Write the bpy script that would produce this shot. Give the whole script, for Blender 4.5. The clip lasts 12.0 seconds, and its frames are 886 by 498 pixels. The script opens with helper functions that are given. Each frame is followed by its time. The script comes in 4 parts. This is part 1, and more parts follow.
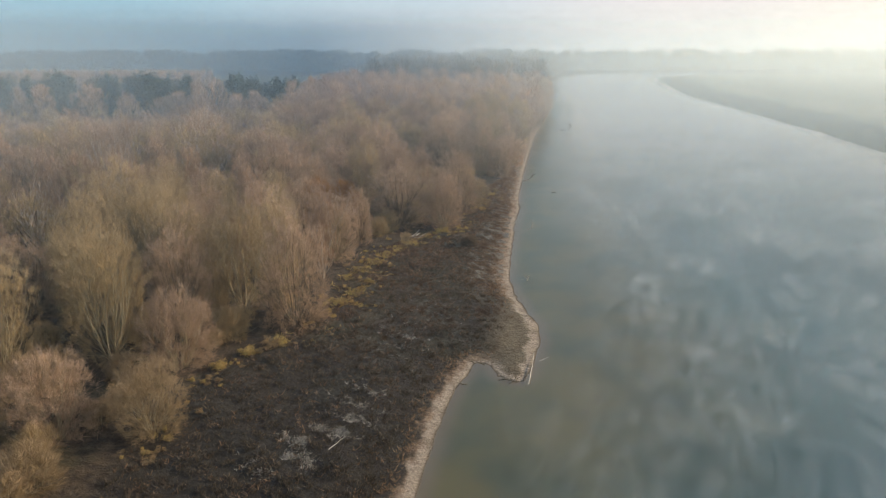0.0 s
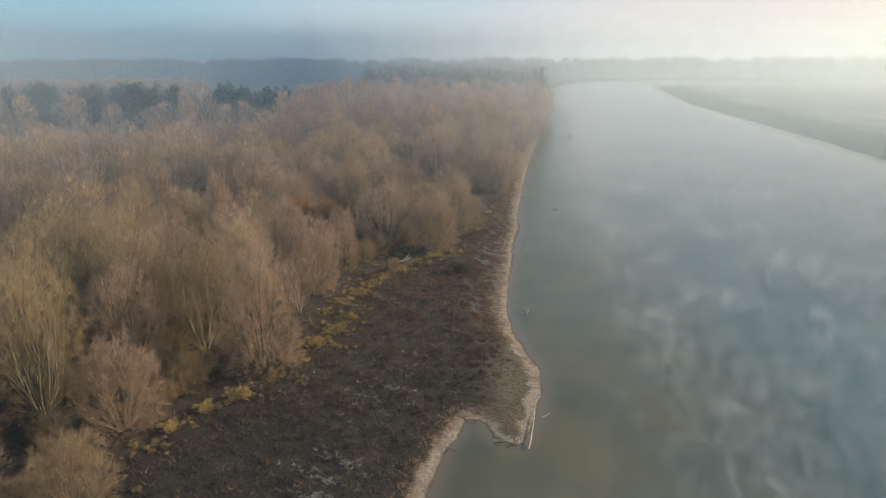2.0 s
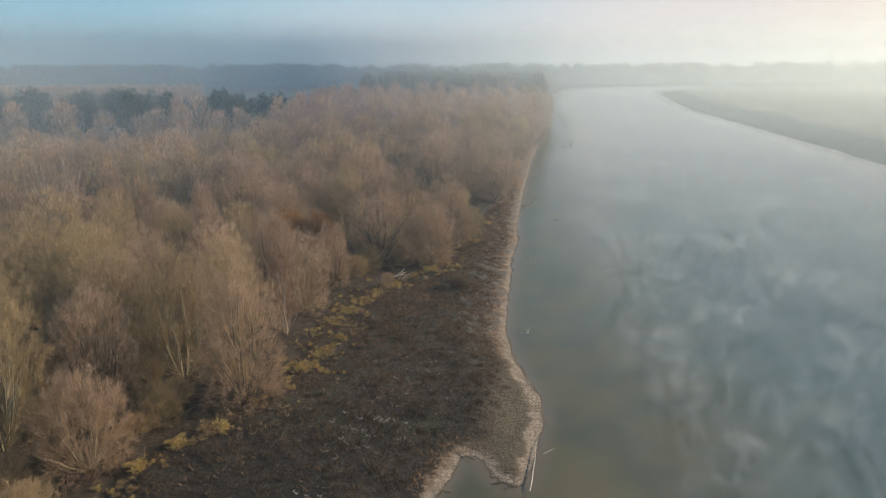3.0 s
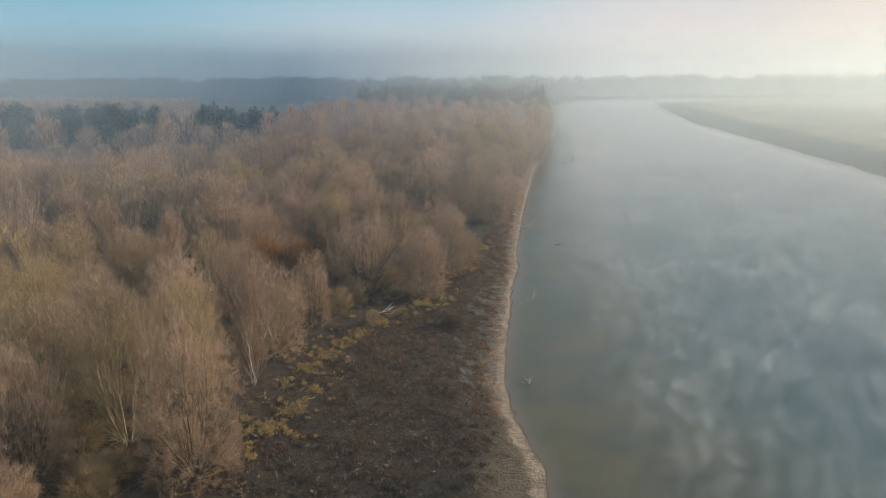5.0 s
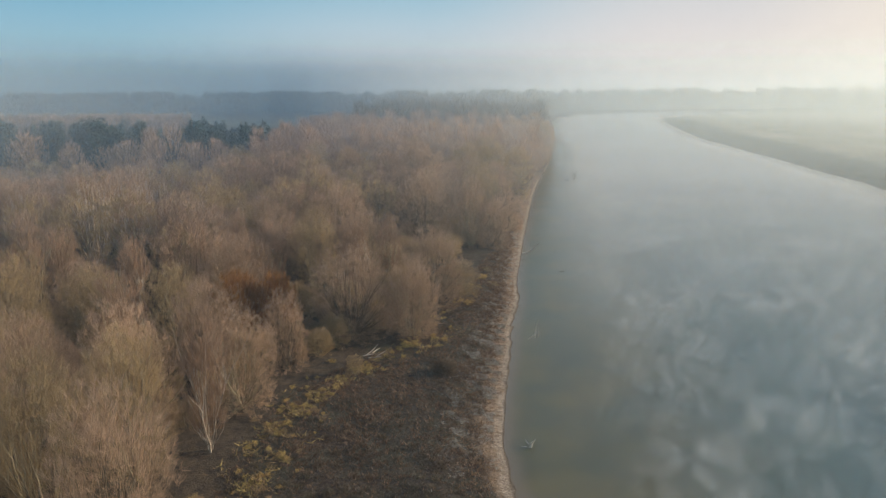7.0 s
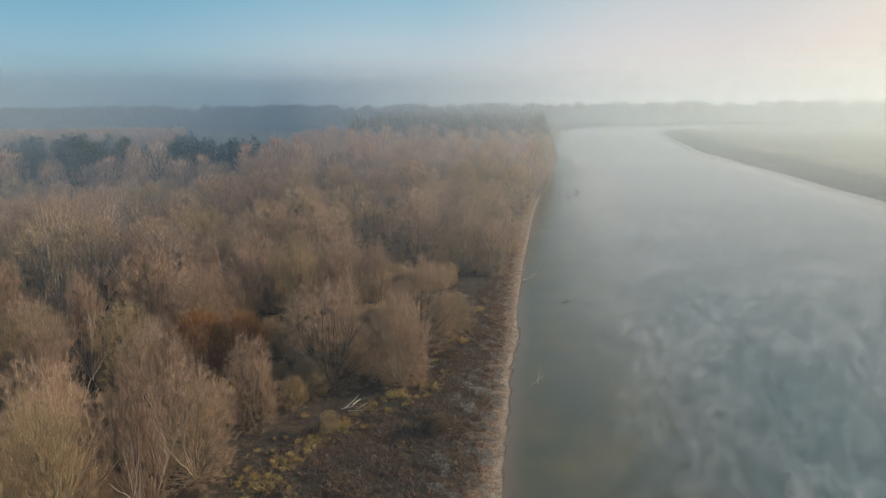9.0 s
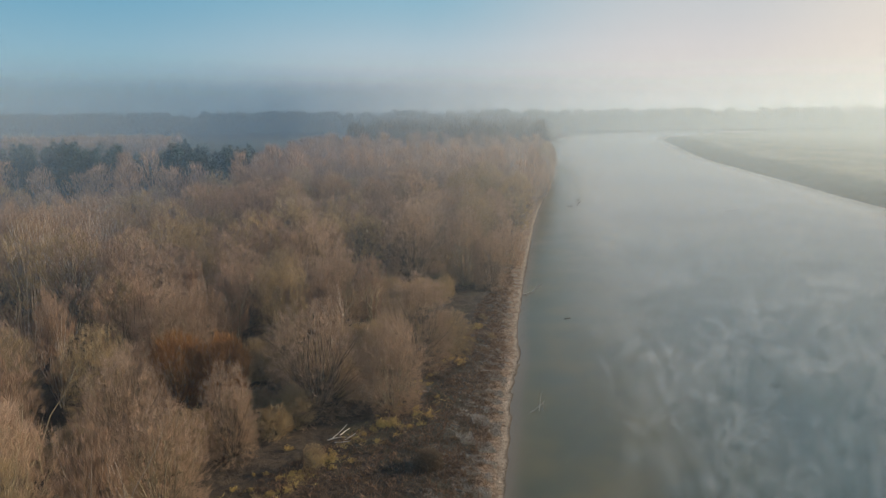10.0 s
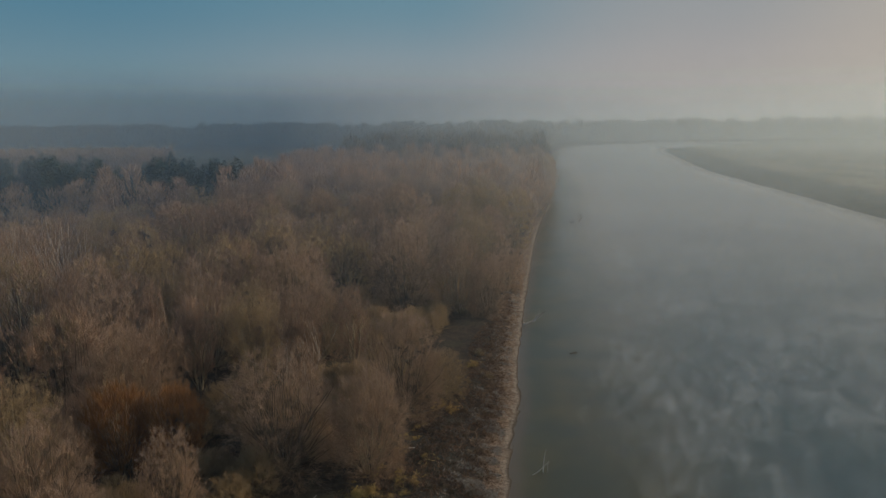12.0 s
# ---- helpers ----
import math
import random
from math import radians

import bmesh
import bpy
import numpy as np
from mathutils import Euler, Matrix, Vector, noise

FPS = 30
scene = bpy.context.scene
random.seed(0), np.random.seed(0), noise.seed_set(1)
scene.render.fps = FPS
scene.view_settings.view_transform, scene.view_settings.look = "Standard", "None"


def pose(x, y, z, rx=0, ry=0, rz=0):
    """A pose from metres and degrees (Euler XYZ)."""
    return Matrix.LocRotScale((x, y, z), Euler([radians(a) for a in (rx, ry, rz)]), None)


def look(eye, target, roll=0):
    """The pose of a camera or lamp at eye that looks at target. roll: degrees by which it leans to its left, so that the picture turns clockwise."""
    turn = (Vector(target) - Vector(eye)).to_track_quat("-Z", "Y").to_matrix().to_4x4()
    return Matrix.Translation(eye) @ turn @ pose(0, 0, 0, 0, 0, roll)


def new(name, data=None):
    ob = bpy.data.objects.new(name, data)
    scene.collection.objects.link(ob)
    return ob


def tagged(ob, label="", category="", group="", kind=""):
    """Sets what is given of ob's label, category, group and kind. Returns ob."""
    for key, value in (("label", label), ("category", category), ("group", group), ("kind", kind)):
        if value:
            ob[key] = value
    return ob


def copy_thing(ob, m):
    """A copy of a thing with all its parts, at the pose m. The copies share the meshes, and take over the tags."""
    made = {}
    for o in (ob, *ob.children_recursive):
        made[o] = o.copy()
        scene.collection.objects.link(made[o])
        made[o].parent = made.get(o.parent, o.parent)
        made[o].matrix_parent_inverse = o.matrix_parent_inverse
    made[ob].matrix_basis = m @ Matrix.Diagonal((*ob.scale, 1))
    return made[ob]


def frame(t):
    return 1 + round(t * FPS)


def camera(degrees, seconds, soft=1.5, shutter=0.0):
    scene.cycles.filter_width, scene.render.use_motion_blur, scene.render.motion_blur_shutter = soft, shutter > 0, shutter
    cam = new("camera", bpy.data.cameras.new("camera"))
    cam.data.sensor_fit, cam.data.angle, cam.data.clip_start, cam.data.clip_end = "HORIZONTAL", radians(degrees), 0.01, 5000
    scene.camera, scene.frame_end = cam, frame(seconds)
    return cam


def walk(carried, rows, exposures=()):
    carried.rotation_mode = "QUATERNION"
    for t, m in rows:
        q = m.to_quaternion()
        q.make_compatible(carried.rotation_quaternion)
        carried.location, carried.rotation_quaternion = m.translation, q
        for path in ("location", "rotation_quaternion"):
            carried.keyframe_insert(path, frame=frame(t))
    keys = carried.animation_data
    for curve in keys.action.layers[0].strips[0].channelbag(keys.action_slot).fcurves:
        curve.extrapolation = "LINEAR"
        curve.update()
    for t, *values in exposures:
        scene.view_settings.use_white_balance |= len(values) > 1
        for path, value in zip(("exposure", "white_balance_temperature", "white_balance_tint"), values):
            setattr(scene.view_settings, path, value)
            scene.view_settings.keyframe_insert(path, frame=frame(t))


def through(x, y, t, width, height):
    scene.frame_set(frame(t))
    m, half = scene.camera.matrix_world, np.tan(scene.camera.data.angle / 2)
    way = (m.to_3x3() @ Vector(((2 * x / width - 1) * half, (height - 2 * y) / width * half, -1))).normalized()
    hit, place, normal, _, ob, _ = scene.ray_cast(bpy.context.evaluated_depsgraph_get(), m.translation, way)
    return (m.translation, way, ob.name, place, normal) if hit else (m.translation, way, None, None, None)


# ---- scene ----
cam = camera(66.0, 12.0, soft=1.0)
# seconds, x, y, z, yaw, pitch, roll
ROWS = [
    (0.0, 0.000, 0.000, 40.000, 0.000, -16.446, 0.086),
    (1.0, 0.718, 6.226, 40.028, -0.034, -16.164, 0.130),
    (2.0, 1.437, 12.482, 40.072, -0.052, -15.804, 0.174),
    (3.0, 2.158, 18.768, 40.131, -0.058, -15.379, 0.218),
    (4.0, 2.879, 25.086, 40.206, -0.053, -14.903, 0.261),
    (5.0, 3.602, 31.433, 40.297, -0.042, -14.389, 0.305),
    (6.0, 4.326, 37.811, 40.403, -0.027, -13.851, 0.349),
    (7.0, 5.051, 44.220, 40.525, -0.010, -13.302, 0.393),
    (8.0, 5.777, 50.659, 40.663, 0.004, -12.755, 0.436),
    (9.0, 6.504, 57.129, 40.816, 0.014, -12.225, 0.480),
    (10.0, 7.233, 63.629, 40.985, 0.017, -11.724, 0.524),
    (11.0, 7.963, 70.160, 41.169, 0.009, -11.265, 0.568),
    (12.0, 8.693, 76.721, 41.369, -0.013, -10.863, 0.611),
]
# the film darkens towards its end
EXPOSURES = [(0.0, 0.32), (2.0, 0.22), (3.0, 0.18), (6.0, 0.1), (9.0, 0.03), (9.6, -0.03), (10.2, -0.06), (10.6, -0.09), (11.2, -0.29), (12.0, -0.95)]
walk(cam, [(t, pose(x, y, z, 90 + pitch, 0, yaw) @ pose(0, 0, 0, 0, 0, -roll)) for t, x, y, z, yaw, pitch, roll in ROWS], EXPOSURES)

# ---- world and sun ----
SUN_AZ, SUN_EL = radians(78), radians(20)      # azimuth clockwise from +y
SUN_WAY = Vector((math.sin(SUN_AZ) * math.cos(SUN_EL), math.cos(SUN_AZ) * math.cos(SUN_EL), math.sin(SUN_EL)))
world = bpy.data.worlds.new("world")
scene.world = world
world.use_nodes = True
wt = world.node_tree
wt.nodes.clear()


def wn(kind, **values):
    n = wt.nodes.new(kind)
    for k, v in values.items():
        n.inputs[k].default_value = v
    return n


sky = wt.nodes.new("ShaderNodeTexSky")
sky.sky_type = "NISHITA"
sky.sun_disc = False
sky.sun_elevation, sky.sun_rotation = SUN_EL, SUN_AZ
sky.air_density, sky.dust_density, sky.ozone_density = 1.0, 1.2, 2.0
back = wn("ShaderNodeBackground", Strength=0.17)
wt.links.new(sky.outputs[0], back.inputs[0])
# morning haze low in the sky: warm towards the sun, blue away from it
geo = wt.nodes.new("ShaderNodeTexCoord")
sep = wt.nodes.new("ShaderNodeSeparateXYZ")
wt.links.new(geo.outputs["Generated"], sep.inputs[0])
dot = wt.nodes.new("ShaderNodeVectorMath")
dot.operation = "DOT_PRODUCT"
dot.inputs[1].default_value = (math.sin(SUN_AZ - 0.27), math.cos(SUN_AZ - 0.27), 0.0)
wt.links.new(geo.outputs["Generated"], dot.inputs[0])


def sky_ramp(stops, fac):
    r = wt.nodes.new("ShaderNodeValToRGB")
    r.color_ramp.interpolation = "EASE"
    while len(r.color_ramp.elements) < len(stops):
        r.color_ramp.elements.new(0.5)
    for e, (at, c) in zip(r.color_ramp.elements, stops):
        e.position, e.color = at, (*c, 1) if len(c) == 3 else (c[0],) * 3 + (1,)
    wt.links.new(fac, r.inputs[0])
    return r.outputs[0]


low = sky_ramp(((0.0, (0.33, 0.51, 0.60)), (0.42, (0.54, 0.61, 0.655)), (0.74, (0.75, 0.69, 0.67)), (0.90, (0.86, 0.765, 0.675))), dot.outputs["Value"])
high = sky_ramp(((0.0, (0.17, 0.40, 0.56)), (0.42, (0.26, 0.48, 0.61)), (0.74, (0.57, 0.61, 0.635)), (0.92, (0.83, 0.765, 0.68))), dot.outputs["Value"])
rise = sky_ramp(((0.02, (0.0,)), (0.17, (1.0,))), sep.outputs["Z"])
tint = wt.nodes.new("ShaderNodeMix")
tint.data_type = "RGBA"
wt.links.new(rise, tint.inputs[0]), wt.links.new(low, tint.inputs[6]), wt.links.new(high, tint.inputs[7])
haze = wn("ShaderNodeBackground", Strength=1.0)
wt.links.new(tint.outputs[2], haze.inputs[0])
mixer = wt.nodes.new("ShaderNodeMixShader")
wt.links.new(sky_ramp(((0.14, (1.0,)), (0.55, (0.15,))), sep.outputs["Z"]), mixer.inputs[0])
wt.links.new(back.outputs[0], mixer.inputs[1])
wt.links.new(haze.outputs[0], mixer.inputs[2])
outw = wt.nodes.new("ShaderNodeOutputWorld")
wt.links.new(mixer.outputs[0], outw.inputs[0])

sun_data = bpy.data.lights.new("sun", "SUN")
sun_data.energy, sun_data.angle, sun_data.color = 5.0, radians(3), (1.0, 0.81, 0.57)
sun = new("sun", sun_data)
sun.matrix_world = look(SUN_WAY * 300, (0, 0, 0))
scene.cycles.transparent_max_bounces = 40
# mist curtains: radius, density, top, height over which it thickens
MIST = [(62, 0.012, 60, 26), (95, 0.028, 60, 24), (135, 0.055, 60, 20), (185, 0.085, 62, 16), (250, 0.14, 66, 14), (340, 0.17, 72, 12), (460, 0.18, 80, 12),
        (620, 0.185, 90, 12), (730, 0.185, 95, 12), (850, 0.19, 100, 12), (1060, 0.19, 105, 12), (1400, 0.19, 110, 14)]
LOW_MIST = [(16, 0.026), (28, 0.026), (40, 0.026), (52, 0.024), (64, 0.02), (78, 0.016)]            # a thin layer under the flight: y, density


# ---- materials ----
class Mat:
    """A small helper that wires a node material."""

    def __init__(self, name):
        self.m = bpy.data.materials.new(name)
        self.m.use_nodes = True
        self.t = self.m.node_tree
        self.t.nodes.clear()
        self.out = self.t.nodes.new("ShaderNodeOutputMaterial")
        self.pos = self.t.nodes.new("ShaderNodeNewGeometry").outputs["Position"]

    def link(self, a, b):
        self.t.links.new(a, b)

    def put(self, socket, v):
        if hasattr(v, "is_output"):
            self.link(v, socket)
        else:
            socket.default_value = v

    def noise(self, scale, detail=4.0, rough=0.55, distort=0.0, stretch=None, shift=0.0):
        n = self.t.nodes.new("ShaderNodeTexNoise")
        n.inputs["Scale"].default_value, n.inputs["Detail"].default_value = scale, detail
        n.inputs["Roughness"].default_value, n.inputs["Distortion"].default_value = rough, distort
        v = self.pos
        if stretch:
            mp = self.t.nodes.new("ShaderNodeMapping")
            if len(stretch) > 3:            # turned first, then stretched
                mp.vector_type = "TEXTURE"
                mp.inputs["Scale"].default_value = tuple(1 / k for k in stretch[:3])
                mp.inputs["Rotation"].default_value = (0, 0, stretch[3])
            else:
                mp.inputs["Scale"].default_value = stretch
            mp.inputs["Location"].default_value = (shift, shift * 0.7, 0)
            self.link(v, mp.inputs[0])
            v = mp.outputs[0]
        self.link(v, n.inputs["Vector"])
        return n.outputs[0]

    def math(self, op, a, b=0.0, clamp=False):
        n = self.t.nodes.new("ShaderNodeMath")
        n.operation, n.use_clamp = op, clamp
        self.put(n.inputs[0], a), self.put(n.inputs[1], b)
        return n.outputs[0]

    def step(self, v, a, b, lo=0.0, hi=1.0):
        n = self.t.nodes.new("ShaderNodeMapRange")
        n.interpolation_type = "SMOOTHSTEP"
        self.put(n.inputs[0], v)
        for i, x in enumerate((a, b, lo, hi)):
            n.inputs[i + 1].default_value = x
        return n.outputs[0]

    def mix(self, f, a, b):
        n = self.t.nodes.new("ShaderNodeMix")
        n.data_type = "RGBA"
        self.put(n.inputs[0], f)
        for s, v in ((n.inputs[6], a), (n.inputs[7], b)):
            self.put(s, v if hasattr(v, "is_output") else (*v, 1.0))
        return n.outputs[2]

    def attr(self, name):
        n = self.t.nodes.new("ShaderNodeAttribute")
        n.attribute_name = name
        return n.outputs["Fac"]

    def rand(self):
        return self.t.nodes.new("ShaderNodeObjectInfo").outputs["Random"]

    def island(self):
        n = self.t.nodes.new("ShaderNodeNewGeometry")
        return n.outputs["Random Per Island"]

    def z(self):
        n = self.t.nodes.new("ShaderNodeSeparateXYZ")
        self.link(self.pos, n.inputs[0])
        return n.outputs["Z"]

    def xy(self):
        n = self.t.nodes.new("ShaderNodeSeparateXYZ")
        self.link(self.pos, n.inputs[0])
        return n.outputs["X"], n.outputs["Y"]

    def surface(self, col, rough=0.9, bump=None, bump_d=0.1, spec=0.3, thin=0.0):
        b = self.t.nodes.new("ShaderNodeBsdfPrincipled")
        self.put(b.inputs["Base Color"], col if hasattr(col, "is_output") else (*col, 1.0))
        self.put(b.inputs["Roughness"], rough)
        b.inputs["Specular IOR Level"].default_value = spec
        if bump is not None:
            n = self.t.nodes.new("ShaderNodeBump")
            n.inputs["Strength"].default_value, n.inputs["Distance"].default_value = 1.0, bump_d
            self.link(bump, n.inputs["Height"])
            self.link(n.outputs[0], b.inputs["Normal"])
        sh = b.outputs[0]
        if thin:
            tr = self.t.nodes.new("ShaderNodeBsdfTranslucent")
            self.put(tr.inputs[0], col if hasattr(col, "is_output") else (*col, 1.0))
            mx = self.t.nodes.new("ShaderNodeMixShader")
            mx.inputs[0].default_value = thin
            self.link(sh, mx.inputs[1]), self.link(tr.outputs[0], mx.inputs[2])
            sh = mx.outputs[0]
        self.link(sh, self.out.inputs[0])
        return self.m

    def veil(self, alpha, col=(0.81, 0.91, 0.945), through=0.7):
        d, tr, tp = (self.t.nodes.new("ShaderNodeBsdf" + k) for k in ("Diffuse", "Translucent", "Transparent"))
        d.inputs[0].default_value = tr.inputs[0].default_value = (*col, 1.0)
        body, mx = self.t.nodes.new("ShaderNodeMixShader"), self.t.nodes.new("ShaderNodeMixShader")
        body.inputs[0].default_value = through
        self.link(d.outputs[0], body.inputs[1]), self.link(tr.outputs[0], body.inputs[2])
        self.put(mx.inputs[0], alpha)
        self.link(tp.outputs[0], mx.inputs[1]), self.link(body.outputs[0], mx.inputs[2])
        self.link(mx.outputs[0], self.out.inputs[0])
        return self.m


def twig_mat(name, a, b, tip):
    """Fine bare twigs: colour from tree to tree, from twig to twig and towards the tips, with the crown's light and
    shade painted in.
    """
    m = Mat(name)
    each = m.rand()
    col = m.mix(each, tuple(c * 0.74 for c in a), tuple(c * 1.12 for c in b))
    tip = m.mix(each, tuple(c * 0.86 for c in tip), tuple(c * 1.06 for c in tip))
    # tip also paints crown shading: light on the outer top, shade inside and below
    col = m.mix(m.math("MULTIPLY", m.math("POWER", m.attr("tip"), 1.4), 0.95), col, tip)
    col = m.mix(m.step(m.noise(0.22, 3), 0.35, 0.7, 0.0, 0.45), col, tuple(c * 0.55 for c in a))
    return m.surface(col, 0.85, thin=0.4, spec=0.15)


def bark_mat(name, a, b):
    m = Mat(name)
    col = m.mix(m.step(m.noise(1.3, 4, 0.6, 0, (1, 1, 0.25)), 0.35, 0.65), a, b)
    return m.surface(col, 0.9, m.noise(9, 4, 0.6, 0, (1, 1, 0.2)), 0.03)


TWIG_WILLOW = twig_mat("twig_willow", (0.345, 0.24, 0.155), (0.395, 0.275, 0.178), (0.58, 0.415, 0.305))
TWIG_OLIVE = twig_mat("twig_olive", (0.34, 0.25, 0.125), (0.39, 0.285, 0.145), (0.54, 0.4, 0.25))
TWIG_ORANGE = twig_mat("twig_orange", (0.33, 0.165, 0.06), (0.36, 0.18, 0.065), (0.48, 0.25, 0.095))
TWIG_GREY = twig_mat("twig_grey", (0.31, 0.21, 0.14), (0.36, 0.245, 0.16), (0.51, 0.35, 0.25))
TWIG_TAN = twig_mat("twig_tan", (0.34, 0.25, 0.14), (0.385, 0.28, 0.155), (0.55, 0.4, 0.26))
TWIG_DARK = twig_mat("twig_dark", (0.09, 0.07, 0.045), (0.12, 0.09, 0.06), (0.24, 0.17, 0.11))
# farthest woods: haze painted in as a greyer twig colour
TWIG_FAR_HAZED = twig_mat("twig_far_hazed", (0.12, 0.12, 0.10), (0.15, 0.145, 0.12), (0.19, 0.175, 0.145))
BARK_DARK = bark_mat("bark_dark", (0.10, 0.075, 0.05), (0.19, 0.15, 0.10))
BARK_OLIVE = bark_mat("bark_olive", (0.22, 0.18, 0.11), (0.35, 0.29, 0.19))
BARK_PALE = bark_mat("bark_pale", (0.30, 0.25, 0.20), (0.46, 0.385, 0.31))
BARK_DRIFT = bark_mat("driftwood", (0.40, 0.35, 0.29), (0.58, 0.52, 0.44))
m = Mat("ivy_leaf")
IVY = m.surface(m.mix(m.island(), (0.012, 0.034, 0.027), (0.026, 0.060, 0.042)), 0.6, thin=0.1)
m = Mat("dry_yellow_leaf")
YELLOW = m.surface(m.mix(m.island(), m.mix(m.rand(), (0.62, 0.46, 0.16), (0.60, 0.37, 0.14)), (0.26, 0.21, 0.09)), 0.8, thin=0.3)
m = Mat("dry_tan_leaf")
TAN = m.surface(m.mix(m.island(), m.mix(m.rand(), (0.42, 0.28, 0.14), (0.34, 0.25, 0.14)), (0.22, 0.16, 0.09)), 0.8, thin=0.3)
m = Mat("dark_weed")
wet = m.mix(m.step(m.noise(0.09, 3), 0.42, 0.6), (0.125, 0.076, 0.046), (0.088, 0.076, 0.048))
wet = m.mix(m.step(m.math("ADD", m.xy()[1], m.math("MULTIPLY", m.noise(0.06, 3), 50.0)), 92.0, 138.0), (0.060, 0.047, 0.034), wet)
wet = m.mix(m.math("POWER", m.island(), 4.0), wet, (0.21, 0.16, 0.11))
WEED = m.surface(wet, 0.8, thin=0.15)
m = Mat("tan_grass")
GRASS = m.surface(m.mix(m.island(), (0.25, 0.155, 0.09), (0.38, 0.26, 0.16)), 0.85, thin=0.2)
m = Mat("brown_weed")
BROWN = m.surface(m.mix(m.island(), (0.15, 0.090, 0.055), (0.26, 0.17, 0.105)), 0.85, thin=0.2)
m = Mat("frosted_grass")
FROST = m.surface(m.mix(m.island(), (0.27, 0.24, 0.19), (0.46, 0.42, 0.36)), 0.85, thin=0.2)

# ground: sand by the water, dark weeds on the flat, leaf litter in the wood, grass across the river
m = Mat("ground")
sd, flat, right, clear = m.attr("sd"), m.attr("flat"), m.attr("right"), m.attr("clear")
fine, broad = m.noise(2.4, 6, 0.65), m.noise(0.11, 4)
litter = m.mix(m.step(m.noise(0.8, 5, 0.7), 0.35, 0.65), (0.040, 0.030, 0.021), (0.085, 0.062, 0.040))
litter = m.mix(m.step(broad, 0.5, 0.72, 0, 0.6), litter, (0.055, 0.058, 0.028))
field = m.mix(m.step(fine, 0.38, 0.62), (0.036, 0.024, 0.016), (0.075, 0.052, 0.034))
field = m.mix(m.step(broad, 0.42, 0.62, 0, 0.7), field, (0.056, 0.052, 0.034))
field = m.mix(m.step(m.math("ADD", m.xy()[1], m.math("MULTIPLY", broad, 50.0)), 92.0, 138.0, 0.75, 0.0), field, (0.030, 0.026, 0.021))
col = m.mix(flat, litter, field)
col = m.mix(clear, col, m.mix(m.step(m.noise(0.05, 4), 0.4, 0.6), (0.075, 0.075, 0.045), (0.11, 0.10, 0.065)))
wob = m.math("ADD", sd, m.math("MULTIPLY", m.math("SUBTRACT", m.noise(0.35, 5, 0.65), 0.5), 5.0))
shore_y = m.xy()[1]
narrow = m.step(shore_y, 128.0, 90.0)
lush = m.step(m.xy()[1], 385.0, 330.0)          # further on the wood stands at the water
rust = m.mix(m.step(m.noise(1.7, 5, 0.7), 0.4, 0.62), (0.16, 0.105, 0.066), (0.30, 0.215, 0.145))
col = m.mix(m.math("MULTIPLY", m.step(m.math("ADD", wob, m.math("MULTIPLY", narrow, 1.9)), 4.4, 2.8), m.math("MULTIPLY", lush, m.math("SUBTRACT", 1.0, right))), col, rust)
sand = m.mix(m.step(m.noise(3.5, 5, 0.7), 0.35, 0.7), (0.24, 0.19, 0.14), (0.43, 0.35, 0.27))
sand = m.mix(m.step(m.noise(0.5, 3, 0.5, 0.5), 0.5, 0.66, 0, 0.6), sand, (0.16, 0.125, 0.09))
col = m.mix(m.math("MULTIPLY", m.attr("spit"), m.step(m.noise(0.6, 5, 0.7), 0.3, 0.6, 0.55, 1.0)), col, m.mix(fine, (0.095, 0.078, 0.050), (0.19, 0.152, 0.10)))
wob2 = m.math("ADD", m.math("SUBTRACT", m.math("SUBTRACT", sd, m.math("MULTIPLY", narrow, 0.35)), m.math("MULTIPLY", m.attr("rim"), 0.4)), m.math("MULTIPLY", m.math("SUBTRACT", m.noise(0.5, 4, 0.6), 0.5), 2.4))
col = m.mix(m.math("MULTIPLY", m.step(wob2, 1.4, 0.6), m.math("MULTIPLY", lush, m.math("SUBTRACT", 1.0, right))), col, sand)
col = m.mix(m.step(sd, 0.55, 0.1), col, (0.13, 0.10, 0.07))
bank = m.mix(m.step(m.noise(0.3, 4), 0.4, 0.6), (0.070, 0.088, 0.070), (0.11, 0.12, 0.09))
lea = m.mix(m.step(m.noise(0.03, 5), 0.4, 0.62), (0.17, 0.18, 0.12), (0.25, 0.235, 0.16))
col = m.mix(right, col, m.mix(m.step(m.math("ADD", sd, m.math("MULTIPLY", m.noise(0.08, 3), 10.0)), 20.0, 40.0), bank, lea))
GROUND = m.surface(col, 0.92, m.math("ADD", m.noise(1.6, 6, 0.7), m.math("MULTIPLY", m.noise(7, 3), 0.3)), 0.5)

# turbid river, olive over the shallows
m = Mat("river_water")
depth = m.math("MULTIPLY", m.attr("sd"), -1.0)
shal = m.mix(m.step(m.noise(0.10, 2, 0.5), 0.3, 0.7), (0.115, 0.096, 0.036), (0.068, 0.070, 0.034))
deep = m.mix(m.step(m.noise(0.03, 4, 0.6, 0.8), 0.4, 0.65), (0.020, 0.066, 0.068), (0.034, 0.082, 0.078))
col = m.mix(m.step(depth, 6.0, 42.0), shal, deep)
col = m.mix(m.step(depth, 2.4, 0.0, 0.0, 0.85), col, (0.15, 0.115, 0.075))
ripple = m.math("ADD", m.noise(1.1, 3, 0.5, 0.3), m.math("MULTIPLY", m.noise(0.25, 2), 1.5))
WATER = m.surface(col, m.step(m.noise(0.04, 3), 0.35, 0.65, 0.29, 0.34), ripple, 0.006, spec=0.48)


